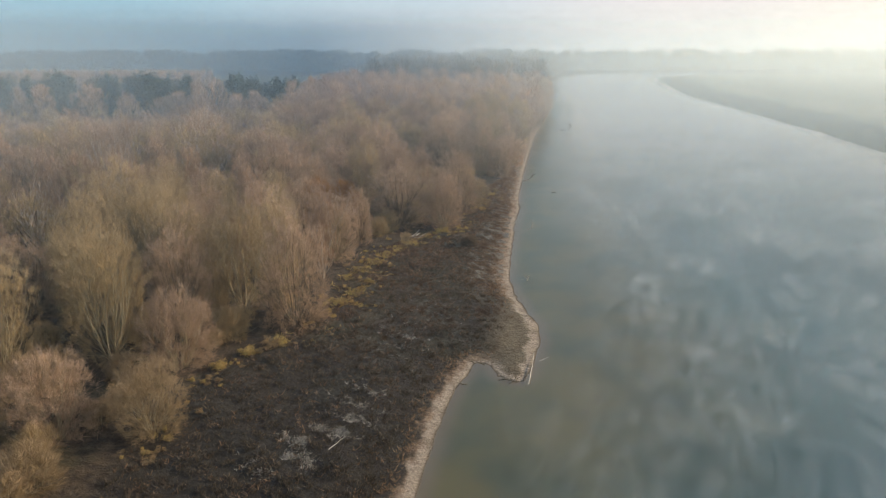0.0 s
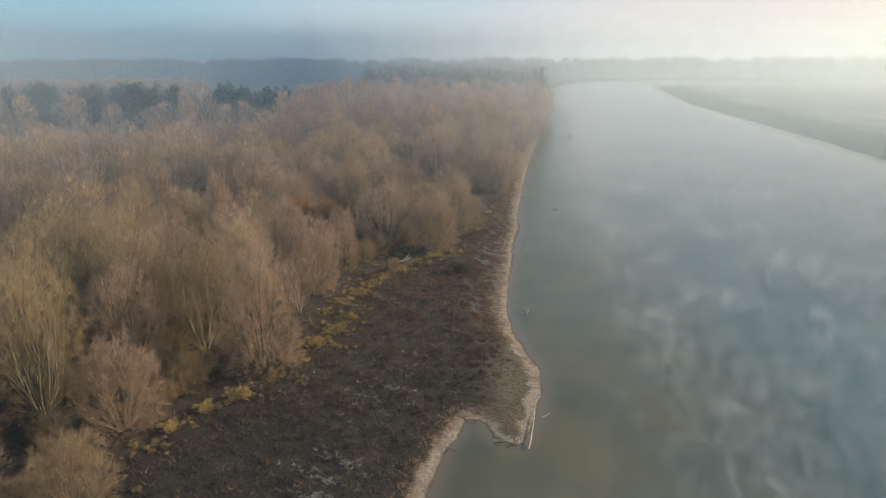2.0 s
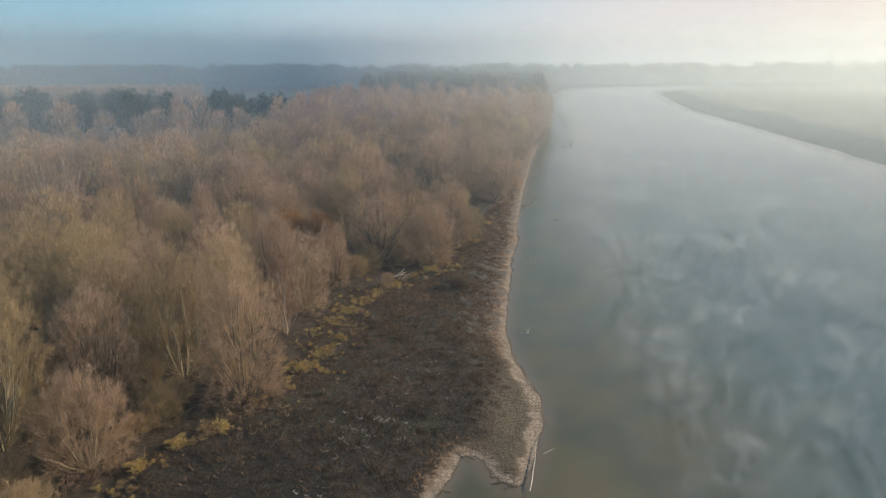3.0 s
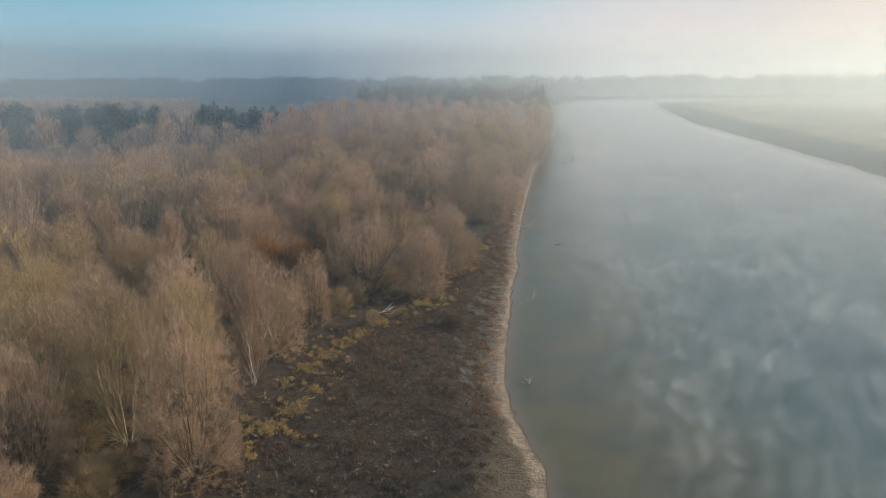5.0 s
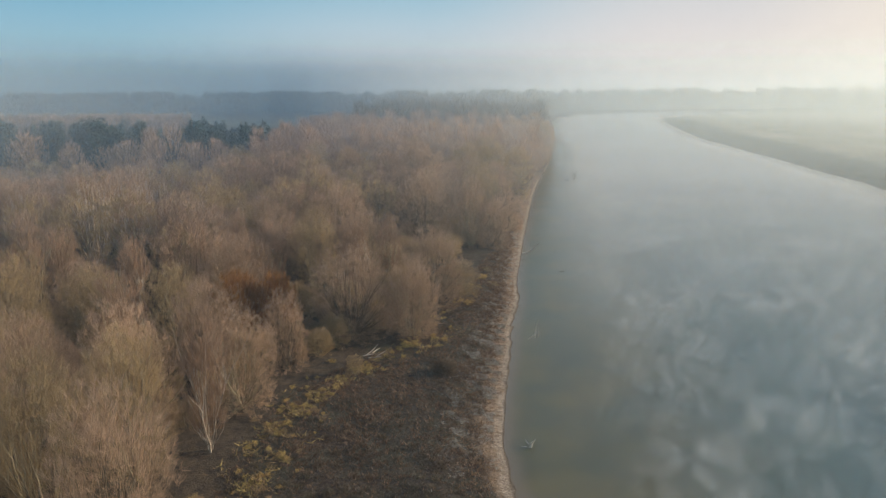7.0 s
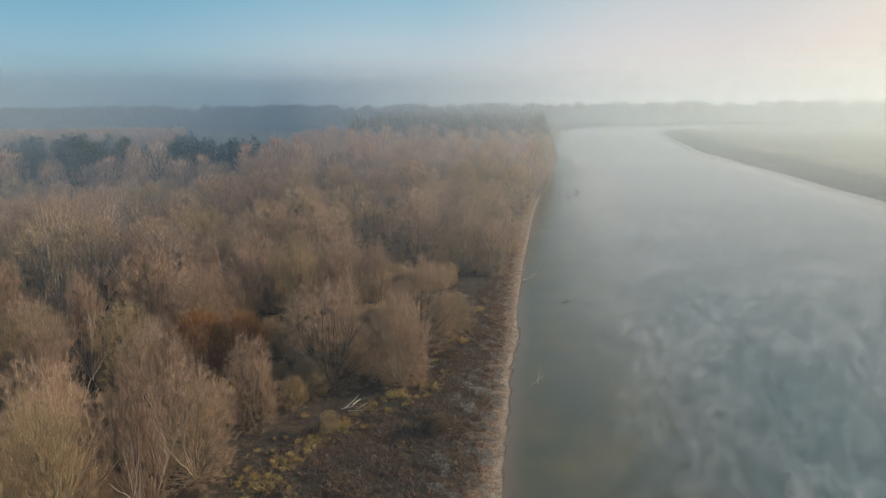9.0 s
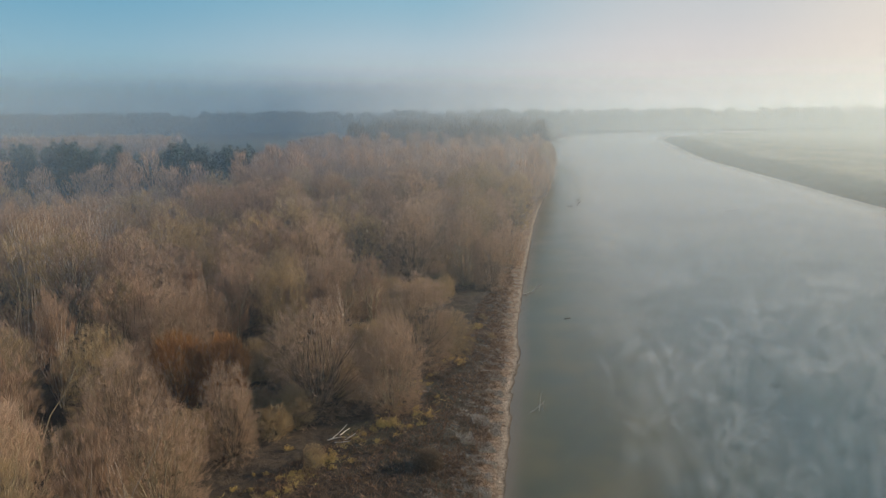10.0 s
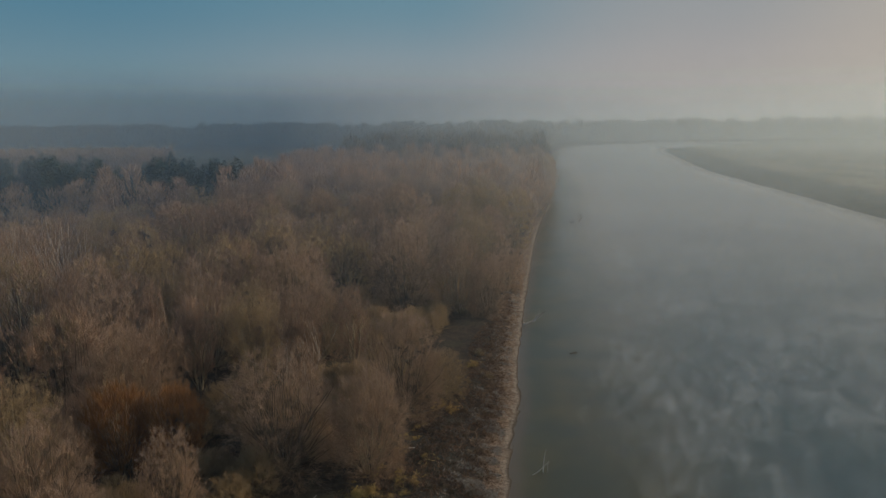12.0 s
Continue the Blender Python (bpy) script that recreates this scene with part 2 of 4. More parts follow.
# ---- ground plan ----
LEFT = [(-120, -900), (-30, -200), (-12, 0), (-7, 35), (-4.2, 47), (-2.6, 54), (-1.4, 60.1), (0, 68.3), (1.6, 74.9), (3.6, 79.9), (4.4, 82.3),
        (6, 81.6), (6.9, 78.6), (8.2, 77.2), (9.8, 76.5), (11.4, 79.9), (13.8, 88.8), (14.3, 95.2), (13.2, 101.7), (12.2, 108.4), (12.1, 116.7),
        (13.6, 129.9), (16, 145.6), (17, 156), (18.8, 165.5), (20, 171), (20.4, 178.5), (21.4, 188), (23.4, 201), (25.7, 216), (29.8, 241),
        (33.9, 267), (37.9, 292), (44, 326), (57, 388), (68, 445), (76, 490)]
FAR = [(82, 560), (98, 680), (125, 830), (158, 960), (180, 1012), (228, 1074), (367, 1120), (600, 1135), (2600, 1300)]
RIGHT = [(2600, 1220), (600, 1085), (420, 1035), (330, 980), (284, 925), (268, 860), (237, 710), (216, 612), (203, 514), (196, 420), (186, 346),
         (177, 270), (160, 170), (145, 60), (130, -60), (110, -300), (60, -900)]
RIVER = np.array(LEFT + FAR + RIGHT, float)
EDGE_Y = np.array([-900, 0, 40, 55, 60, 72, 81, 88, 104, 115, 129, 134, 141.6, 146, 155, 164, 171, 198, 221, 242, 300, 335, 445, 490])
EDGE_X = np.array([-60, -36, -33, -31, -31, -30, -28, -21.5, -17.5, -17, -14.5, -10.8, -5, -0.5, 4, 5.5, 11, 14.5, 22, 26, 38, 48, 75, 84.0])


def shore_distance(x, y):
    """Metres from the water's edge; more than 0 on land."""
    x, y = np.asarray(x, float), np.asarray(y, float)
    best, inside = np.full(x.shape, 1e9), np.zeros(x.shape, bool)
    for (ax, ay), (bx, by) in zip(RIVER, np.roll(RIVER, -1, 0)):
        dx, dy = bx - ax, by - ay
        k = np.clip(((x - ax) * dx + (y - ay) * dy) / (dx * dx + dy * dy), 0, 1)
        best = np.minimum(best, np.hypot(x - ax - k * dx, y - ay - k * dy))
        if dy:
            inside ^= ((ay > y) != (by > y)) & (x < dx * (y - ay) / dy + ax)
    best = best + 0.35 * np.sin(x * 0.9 + y * 0.35) * np.sin(y * 0.55) * np.exp(-best / 12)
    return np.where(inside, -best, best)


def smooth(v, a, b):
    k = np.clip((v - a) / (b - a), 0, 1)
    return k * k * (3 - 2 * k)


def right_side(x, y):
    return smooth(x - np.interp(y, [-900, 0, 300, 600, 900, 1030, 5000], [0, 70, 110, 150, 190, 400, 9000]), -4, 4)


def ground_z(x, y, d=None):
    x, y = np.asarray(x, float), np.asarray(y, float)
    d = shore_distance(x, y) if d is None else d
    low = 0.3 * smooth(d, 0, 2.2) + 0.75 * smooth(d, 2, 9) + 0.5 * smooth(d, 15, 60)
    bumps = 0.12 * np.sin(x * 0.31 + 1.3) * np.sin(y * 0.23) + 0.07 * np.sin(x * 0.83 + y * 0.71)
    r = right_side(x, y)
    land = low * (1 - r) + r * (0.6 * smooth(d, 0, 2) + 4.2 * smooth(d, 1, 22)) + bumps * smooth(d, 1.5, 8)
    return np.where(d > 0, land, np.maximum(0.11 * d, -2.5))


def axis(fine_a, fine_b, step, lo, hi, grow=1.12):
    mids, v, s = list(np.arange(fine_a, fine_b, step)), fine_b, step
    while v < hi:
        mids.append(v)
        s *= grow
        v += s
    v, s, low = fine_a, step, []
    while v > lo:
        s *= grow
        v -= s
        low.append(v)
    return np.array(low[::-1] + mids + [hi])


def grid_mesh(name, xs, ys, zfun, attrs, keep=None):
    gx, gy = np.meshgrid(xs, ys)
    d = shore_distance(gx, gy)
    co = np.stack([gx, gy, zfun(gx, gy, d)], -1).reshape(-1, 3)
    w, h = len(xs), len(ys)
    i = (np.arange(h - 1)[:, None] * w + np.arange(w - 1)[None]).reshape(-1)
    faces = np.stack([i, i + 1, i + w + 1, i + w], 1)
    if keep is not None:
        faces = faces[keep(d.reshape(-1)[faces])]
    me = bpy.data.meshes.new(name)
    me.from_pydata(co.tolist(), [], faces.tolist())
    for key, fun in attrs.items():
        me.attributes.new(key, "FLOAT", "POINT").data.foreach_set("value", np.asarray(fun(gx, gy, d), np.float32).reshape(-1))
    me.polygons.foreach_set("use_smooth", np.ones(len(me.polygons), bool))
    return me


def on_flat(x, y, d):
    return smooth(x - np.interp(y, EDGE_Y, EDGE_X), -1.5, 1.0) * (y < 470) * (d > -3)


def clearing(x, y, d):
    a = np.exp(-(((x + 34) / 16) ** 2 + ((y - 325) / 20) ** 2) * 1.2)
    far_lea = smooth(y, 560, 640) * smooth(-x, -60, 40) * smooth(1000 - y, 0, 60)
    return np.clip(np.maximum(a * 1.3, far_lea), 0, 1) * (d > 0)


def spit(x, y, d):
    return smooth(x - (0.5 + (y - 75) * 0.22), 0, 7) * smooth(y, 76, 80) * smooth(112 - y, 0, 10) * (d > 0)


def rim(x, y, d):
    return smooth(x, 8, 12) * smooth(y, 78, 84) * smooth(118 - y, 0, 14) - 1.5 * np.exp(-((x - 5.5) ** 2 + (y - 80.5) ** 2) / 9)


ground = new("ground", grid_mesh("ground", axis(-62, 32, 0.8, -4800, 4800), axis(36, 250, 0.9, -1200, 4800), ground_z,
                                 {"sd": lambda x, y, d: d, "flat": on_flat, "right": lambda x, y, d: right_side(x, y), "clear": clearing, "spit": spit, "rim": rim}))
ground.data.materials.append(GROUND)
tagged(ground, "river plain with dark weedy flat, sandy shore and wooded leaf litter", "ground", kind="structure")
river = new("river", grid_mesh("river", axis(-12, 40, 1.2, -150, 2600), axis(40, 260, 1.5, -900, 1320), lambda x, y, d: 0 * x,
                               {"sd": lambda x, y, d: d}, keep=lambda d: d.min(1) < 4))
river.data.materials.append(WATER)
tagged(river, "wide calm river, grey-green and turbid, olive over the shallows", "water", kind="structure")


# ---- plants ----
def mesh_from(name, verts, faces, mats, face_mat=None, tips=None):
    me = bpy.data.meshes.new(name)
    if isinstance(faces, np.ndarray):
        v, n, k = np.asarray(verts, np.float32), len(faces), faces.shape[1]
        me.vertices.add(len(v)), me.loops.add(n * k), me.polygons.add(n)
        me.vertices.foreach_set("co", v.reshape(-1))
        me.loops.foreach_set("vertex_index", faces.astype(np.int32).reshape(-1))
        me.polygons.foreach_set("loop_start", np.arange(0, n * k, k, dtype=np.int32))
        me.update(calc_edges=True)
    else:
        me.from_pydata(np.asarray(verts).tolist(), [], [list(f) for f in faces])
    for mt in mats:
        me.materials.append(mt)
    if tips is not None:
        me.attributes.new("tip", "FLOAT", "POINT").data.foreach_set("value", np.asarray(tips, np.float32))
    return me


def unit(v):
    return v / max(np.linalg.norm(v), 1e-9)


def tube(points, radii, sides):
    """A tapered tube along points: verts and quads."""
    vs, fs = [], []
    for i, (p, r) in enumerate(zip(points, radii)):
        way = unit(points[min(i + 1, len(points) - 1)] - points[max(i - 1, 0)])
        u = unit(np.cross(way, (0.31, 0.9, 0.22)))
        v = np.cross(way, u)
        for k in range(sides):
            a = 2 * math.pi * k / sides
            vs.append(p + r * (math.cos(a) * u + math.sin(a) * v))
    for i in range(len(points) - 1):
        for k in range(sides):
            a, b = i * sides + k, i * sides + (k + 1) % sides
            fs.append((a, b, b + sides, a + sides))
    return vs, fs


class Grower:
    def __init__(self, seed):
        self.rng = np.random.default_rng(seed)
        self.v, self.f = [], []
        self.ends = []                      # points on the thin wood: place, way, how far out

    def limb(self, p, way, length, r, level, steps, up, bend, sides, end_r=0.25):
        pts, q, w = [p], p, unit(way)
        for i in range(steps):
            w = unit(w + np.array((0, 0, up / steps)) + self.rng.normal(0, bend, 3))
            q = q + w * length / steps
            pts.append(q)
        radii = [r * (1 - (1 - end_r) * k / steps) for k in range(steps + 1)]
        if sides:
            vs, fs = tube(pts, radii, sides)
            o = len(self.v)
            self.v += vs
            self.f += [tuple(o + k for k in f) for f in fs]
        return pts, radii

    def along(self, pts, k):
        s = k * (len(pts) - 1)
        i = min(int(s), len(pts) - 2)
        return pts[i] + (pts[i + 1] - pts[i]) * (s - i), unit(pts[i + 1] - pts[i])


def aside(rng, way, angle):
    """way turned by angle degrees to a random side."""
    u = unit(np.cross(way, rng.normal(0, 1, 3)))
    return unit(way * math.cos(radians(angle)) + u * math.sin(radians(angle)))


def twigs(rng, spots, ways, outs, length, width, spread, lift, per):
    """Single tapered blades that fan out from spots: verts, faces, tip values."""
    n = len(spots) * per
    p = np.repeat(np.array(spots), per, 0) + rng.normal(0, 0.12, (n, 3))
    w = np.repeat(np.array(ways), per, 0) + rng.normal(0, spread, (n, 3)) + np.array((0, 0, lift))
    w /= np.linalg.norm(w, axis=1, keepdims=True)
    ln = (length * rng.uniform(0.5, 1.3, n))[:, None]
    sidev = np.cross(w, rng.normal(0, 1, (n, 3)))
    sidev /= np.linalg.norm(sidev, axis=1, keepdims=True)
    wd = (width * rng.uniform(0.7, 1.3, n))[:, None]
    verts = np.stack([p - sidev * wd / 2, p + sidev * wd / 2, p + w * ln + rng.normal(0, 0.06, (n, 3)) * ln], 1).reshape(-1, 3)
    faces = np.arange(3 * n).reshape(-1, 3)
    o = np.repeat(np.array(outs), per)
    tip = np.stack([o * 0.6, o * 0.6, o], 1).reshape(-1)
    return verts, faces, tip


def grow_tree(name, seed, height, half, stems=5, fan=22, up=0.35, heads=600, per=15, twig=1.3, width=0.05, lift=0.3, spread=0.42, stem_r=0.13,
              limbs=60, sides=5, bark=None, leaf=None, foot=0.5, fullness=0.5, bottom=0.06, shell=0.5, lumps=16):
    """A bare tree as two meshes, wood and twigs. half: the crown's half width; foot: the crown's width at its foot against that;
    shell: how far the twig heads keep to the outside; lumps: rounded heads that bulge from the crown."""
    g = Grower(seed)
    rng = g.rng
    mid_z = height * fullness
    # rounded heads on the crown's outside
    la, lz = rng.uniform(0, 2 * math.pi, lumps), rng.uniform(0.15, 1, lumps) ** 0.7
    lump = np.stack([np.cos(la) * np.sqrt(1 - lz ** 2 * 0.98), np.sin(la) * np.sqrt(1 - lz ** 2 * 0.98), lz * 1.4 - 0.5], 1)
    lump /= np.linalg.norm(lump, axis=1, keepdims=True)
    n = heads
    way = rng.normal(0, 1, (n, 3)) + (0, 0, 0.05)
    way /= np.linalg.norm(way, axis=1, keepdims=True)
    bulge = 0.80 + 0.20 * np.clip(((way @ lump.T).max(1) - 0.80) / 0.16, 0, 1) ** 0.7
    low = way[:, 2] < 0
    way[:, 2] = np.where(low, -rng.uniform(0, 1, n) ** 0.9, way[:, 2])
    bulge = np.where(low, 0.90 + 0.08 * np.sin(5 * np.arctan2(way[:, 1], way[:, 0])), bulge)
    f = (shell + (1 - shell) * rng.uniform(0, 1, n) ** 0.7) * bulge
    z = np.where(way[:, 2] > 0, mid_z + way[:, 2] * f * (height - mid_z - twig * 0.6), mid_z + way[:, 2] * (mid_z - bottom * height))
    girth = half * np.where(z > mid_z, 1.0, foot + (1 - foot) * np.sqrt(np.clip(z / mid_z, 0, 1)))
    flat_way = way[:, :2] / np.where(way[:, 2] > 0, 1.0, np.linalg.norm(way[:, :2], axis=1) + 1e-6)[:, None]
    spots = np.stack([flat_way[:, 0] * f * girth, flat_way[:, 1] * f * girth, z], 1)
    heart = np.array((0, 0, height * 0.10))
    ways = spots - heart
    ways /= np.linalg.norm(ways, axis=1, keepdims=True)
    lines = []
    for s in range(stems):
        a = 2 * math.pi * (s + rng.uniform(-0.3, 0.3)) / stems
        tilt = radians(fan * (rng.uniform(0.25, 1.15) if stems > 1 else 0.1))
        w = np.array((math.sin(tilt) * math.cos(a), math.sin(tilt) * math.sin(a), math.cos(tilt)))
        ln = height * (rng.uniform(0.74, 0.93) if stems > 1 else 0.93) * (1.02 - 0.25 * math.sin(tilt))
        start = np.array((0.3 * math.cos(a), 0.3 * math.sin(a), -0.3)) * (1 if stems > 1 else (0, 0, 1))
        pts, radii = g.limb(start, w, ln, stem_r * rng.uniform(0.6, 1.25), 0, 8, up * 0.6, 0.10, sides, 0.12)
        lines.append(pts)
    for i in rng.choice(n, min(limbs, n), replace=False):
        q = spots[i]
        stem = min(lines, key=lambda l: np.linalg.norm(l[4][:2] - q[:2]))
        k = float(np.clip(q[2] / height - 0.22 - 0.5 * np.linalg.norm(q[:2]) / height, 0.06, 0.9))
        p, w = g.along(stem, k)
        bow = (p + q) / 2 + np.array((0, 0, -0.08 * np.linalg.norm(q - p))) + rng.normal(0, 0.25, 3)
        pts = [p, (p + bow) / 2 + rng.normal(0, 0.1, 3), bow, (bow + q) / 2 + rng.normal(0, 0.1, 3), q]
        vs, fs = tube(pts, [stem_r * c * (1 - 0.6 * k) for c in (0.5, 0.4, 0.3, 0.22, 0.12)], 3)
        o = len(g.v)
        g.v += vs
        g.f += [tuple(o + c for c in f_) for f_ in fs]
    # tip value carries the painted light: more towards the crown's top and outside
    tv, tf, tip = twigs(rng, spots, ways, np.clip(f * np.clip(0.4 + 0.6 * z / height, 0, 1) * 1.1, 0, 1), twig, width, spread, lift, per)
    wood = mesh_from(name + "_wood", g.v, g.f, [bark])
    wood.polygons.foreach_set("use_smooth", np.ones(len(wood.polygons), bool))
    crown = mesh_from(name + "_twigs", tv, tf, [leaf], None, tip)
    return wood, crown


def plant(name, parts, label, category, group=""):
    """A thing of several meshes under one Empty, kept to be copied."""
    root = new(name)
    root.empty_display_size = 0.5
    for pname, me in parts:
        ob = new(pname, me)
        ob.parent = root
    return tagged(root, label, category, group)


def spot(x, y, turn=0.0, scale=1.0, sink=0.05, wide=None):
    s = (scale * (wide or 1), scale * (wide or 1), scale)
    return Matrix.LocRotScale((x, y, float(ground_z(x, y)) - sink), Euler((0, 0, turn)), s)


class Kind:
    """One kind of plant: the first stays where it is set, the others are copies."""

    def __init__(self, name, parts, label, category, group="", height=1.0):
        self.args, self.height, self.first = (name, parts, label, category, group), height, None

    def at(self, x, y, scale=1.0, turn=None, label="", wide=None):
        turn = rnd.uniform(0, 6.28) if turn is None else turn
        mtx = spot(x, y, turn, scale, wide=wide)
        if self.first is None:
            self.first = ob = plant(*self.args)
        else:
            ob = copy_thing(self.first, Matrix())
        ob.matrix_basis = mtx
        if label:
            ob["label"] = label
        return ob


rnd = random.Random(7)


def kinds(n, name, height, label, category, group, bark, leaf, seed, **how):
    names = ("stems" if category == "bush" else "trunk", "crown")
    return [Kind(name, list(zip(names, grow_tree(f"{name}_{seed + i}", seed + i, height, bark=bark[i % len(bark)], leaf=leaf[i % len(leaf)], **how))), label, category, group, height) for i in range(n)]


WOOD = "trees of the riverside wood"
WILLOWS = kinds(3, "willow_tree", 16, "bare willow with a domed crown of fine pinkish-brown twigs", "tree", WOOD, (BARK_DARK, BARK_OLIVE), (TWIG_WILLOW,), 10,
                half=5.8, stems=9, fan=28, heads=1300, per=14, width=0.027, twig=1.0, lift=0.22, spread=0.72, shell=0.45, limbs=150, foot=0.95, bottom=0.0, fullness=0.42)
OLIVES = kinds(3, "willow_tree", 18, "bare willow with upright olive stems and brown twigs", "tree", WOOD, (BARK_OLIVE,), (TWIG_OLIVE,), 30,
               half=5.4, stems=6, fan=22, heads=1000, per=14, width=0.026, twig=1.1, lift=0.28, spread=0.7, foot=0.8, bottom=0.03, fullness=0.52, shell=0.3, limbs=120, lumps=22, stem_r=0.10)
SLENDERS = kinds(2, "poplar_tree", 20, "slender bare poplar with pale stems", "tree", WOOD, (BARK_OLIVE, BARK_PALE), (TWIG_GREY,), 50,
                 half=3.4, stems=3, fan=8, heads=420, per=18, width=0.034, up=0.5, stem_r=0.15, foot=0.35, fullness=0.55, bottom=0.15, shell=0.2, lift=0.6)
OPENS = kinds(2, "poplar_tree", 24, "tall bare poplar with pale forked trunk and open crown", "tree", WOOD, (BARK_PALE,), (TWIG_GREY,), 70,
              half=7.5, stems=4, fan=18, heads=640, per=10, width=0.036, spread=0.6, up=0.3, stem_r=0.34, twig=1.5, foot=0.2, fullness=0.60, bottom=0.25, shell=0.25, limbs=120, lumps=26)
ORANGES = kinds(2, "willow_bush", 11, "dense upright willow bush with orange-brown twigs", "bush", "willow bushes", (BARK_DARK,), (TWIG_ORANGE,), 90,
                half=4.0, stems=10, fan=22, heads=620, per=13, width=0.034, spread=0.5, stem_r=0.07, lift=0.7, fullness=0.55, limbs=40)
BUSHES = kinds(2, "willow_bush", 9, "rounded bare willow bush with dense tan-brown twigs", "bush", "willow bushes", (BARK_OLIVE,), (TWIG_WILLOW, TWIG_TAN), 110,
               half=4.4, stems=12, fan=38, heads=800, per=14, twig=0.95, width=0.027, spread=0.8, lumps=26, stem_r=0.06, lift=0.25, foot=0.85, fullness=0.44, bottom=0.02, limbs=90, shell=0.3)
BRUSH = kinds(2, "willow_bush", 5, "low bare willow brush at the wood's edge", "bush", "willow bushes", (BARK_OLIVE,), (TWIG_TAN, TWIG_OLIVE), 140,
              half=2.6, stems=8, fan=40, heads=330, per=13, twig=0.9, width=0.032, spread=0.7, lumps=14, stem_r=0.05, lift=0.35, foot=0.7, fullness=0.45, bottom=0.02, limbs=30, shell=0.3)
DARKS = kinds(1, "willow_bush", 2.2, "small dark dome-shaped bush alone on the weedy flat", "bush", "willow bushes", (BARK_DARK,), (TWIG_DARK,), 160,
              half=1.7, stems=8, fan=44, heads=520, per=14, twig=0.45, width=0.03, stem_r=0.03, lift=0.1, spread=0.7, foot=0.9, fullness=0.4, bottom=0.0, limbs=20)
LIGHTS = kinds(3, "alder_tree", 19, "bare tree with a pinkish-brown twiggy crown", "tree", WOOD, (BARK_DARK, BARK_DARK, BARK_OLIVE), (TWIG_WILLOW, TWIG_GREY, TWIG_OLIVE), 130,
               half=5.4, stems=4, fan=18, heads=310, per=13, width=0.06, twig=1.3, sides=4, stem_r=0.16, limbs=25, foot=0.5, fullness=0.55, shell=0.65, spread=0.6, lift=0.2, lumps=12)

# trees that stand out: kind, x, y, height, width against its usual
PLACED = [
    (WILLOWS[0], -21.4, 92.5, 18.6, 0.80), (OLIVES[0], -30.9, 98.5, 18.6, 0.95), (BUSHES[0], -33.0, 78.5, 11.5, 0.85), (BUSHES[1], -30.6, 63.6, 9.2, 0.85),
    (OLIVES[1], -42.9, 81.0, 19, 1.0), (OLIVES[2], -40.7, 101, 17.5, 1.1), (WILLOWS[1], -20.4, 124, 14.0, 0.95), (WILLOWS[2], -10.0, 150.5, 16.0, 1.25),
    (BUSHES[0], 0.0, 150, 14.2, 0.72), (ORANGES[0], -28.4, 149, 11.6, 0.95), (ORANGES[1], -22.2, 150, 11, 0.9), (OLIVES[0], -20.3, 176, 17.5, 0.95),
    (SLENDERS[0], -28.2, 174, 15.5, 1.2), (WILLOWS[0], -18.7, 198, 20, 1.05), (WILLOWS[1], -12.0, 188.5, 15.4, 0.95), (WILLOWS[2], 0.5, 215, 20.8, 1.05),
    (WILLOWS[1], 12.2, 214.5, 19, 0.72), (WILLOWS[0], 18.0, 213.5, 13.7, 0.9), (WILLOWS[0], 2.4, 299, 24, 1.25), (OLIVES[1], 20.5, 289, 24, 1.25),
    (OPENS[0], -69.6, 187, 25.5, 0.75), (OPENS[1], -67.0, 196, 23.5, 0.95), (OPENS[0], -77.9, 159, 23.5, 0.85), (OPENS[1], -71.2, 217, 23, 1.15), (OPENS[0], -84, 183, 23.5, 0.7),
    (BUSHES[1], 8.1, 171.5, 7.8, 1.1), (WILLOWS[1], -31, 116, 17.5, 0.95), (OLIVES[1], -27, 108, 17.5, 0.85), (WILLOWS[2], -27.5, 133, 15.5, 0.9), (OLIVES[2], -50, 92, 19.5, 1.0),
    (OLIVES[0], -53, 74, 18.5, 1.0), (BUSHES[0], -40, 62, 10.5, 0.9), (OLIVES[2], -46, 58, 15, 0.9), (WILLOWS[0], -37, 90, 16, 0.85), (OLIVES[1], -50, 110, 19, 1.0),
    (WILLOWS[1], -40, 113, 17, 0.9), (SLENDERS[0], -36, 126, 18, 1.1), (WILLOWS[2], -17.5, 136.5, 12.5, 0.75), (WILLOWS[0], -30, 163, 15, 0.9), (SLENDERS[1], -12, 170, 16, 1.2),
    (OLIVES[2], -36, 186, 17, 0.95), (SLENDERS[0], -6, 183, 15, 1.2), (WILLOWS[1], 4, 236, 20, 1.0), (OLIVES[0], 16, 238, 21, 0.9), (BUSHES[0], 24, 236, 12, 0.8),
]
taken = []
for kind, x, y, h, w in PLACED:
    kind.at(x, y, h / kind.height, wide=w)
    taken.append((x, y, 4.2))


taken.append((10, 187, 11.5))


def wooded(x, y):
    """Whether the riverside wood covers the place."""
    edge = float(np.interp(y, EDGE_Y, EDGE_X))
    if x > edge - (3.5 if y < 318 else 0) or right_side(x, y) > 0.5 or shore_distance(x, y) < (4 if y < 325 else 1.2):
        return False
    if math.hypot((x + 34) / 15, (y - 325) / 20) < 1:
        return False
    if math.hypot((x + 78) / 15, (y - 140) / 9) < 1 or math.hypot((x + 55) / 12, (y - 168) / 9) < 1:
        return False
    return True


def clear_of(x, y, gap):
    return all((x - a) ** 2 + (y - b) ** 2 > max(gap, g) ** 2 for a, b, g in taken)


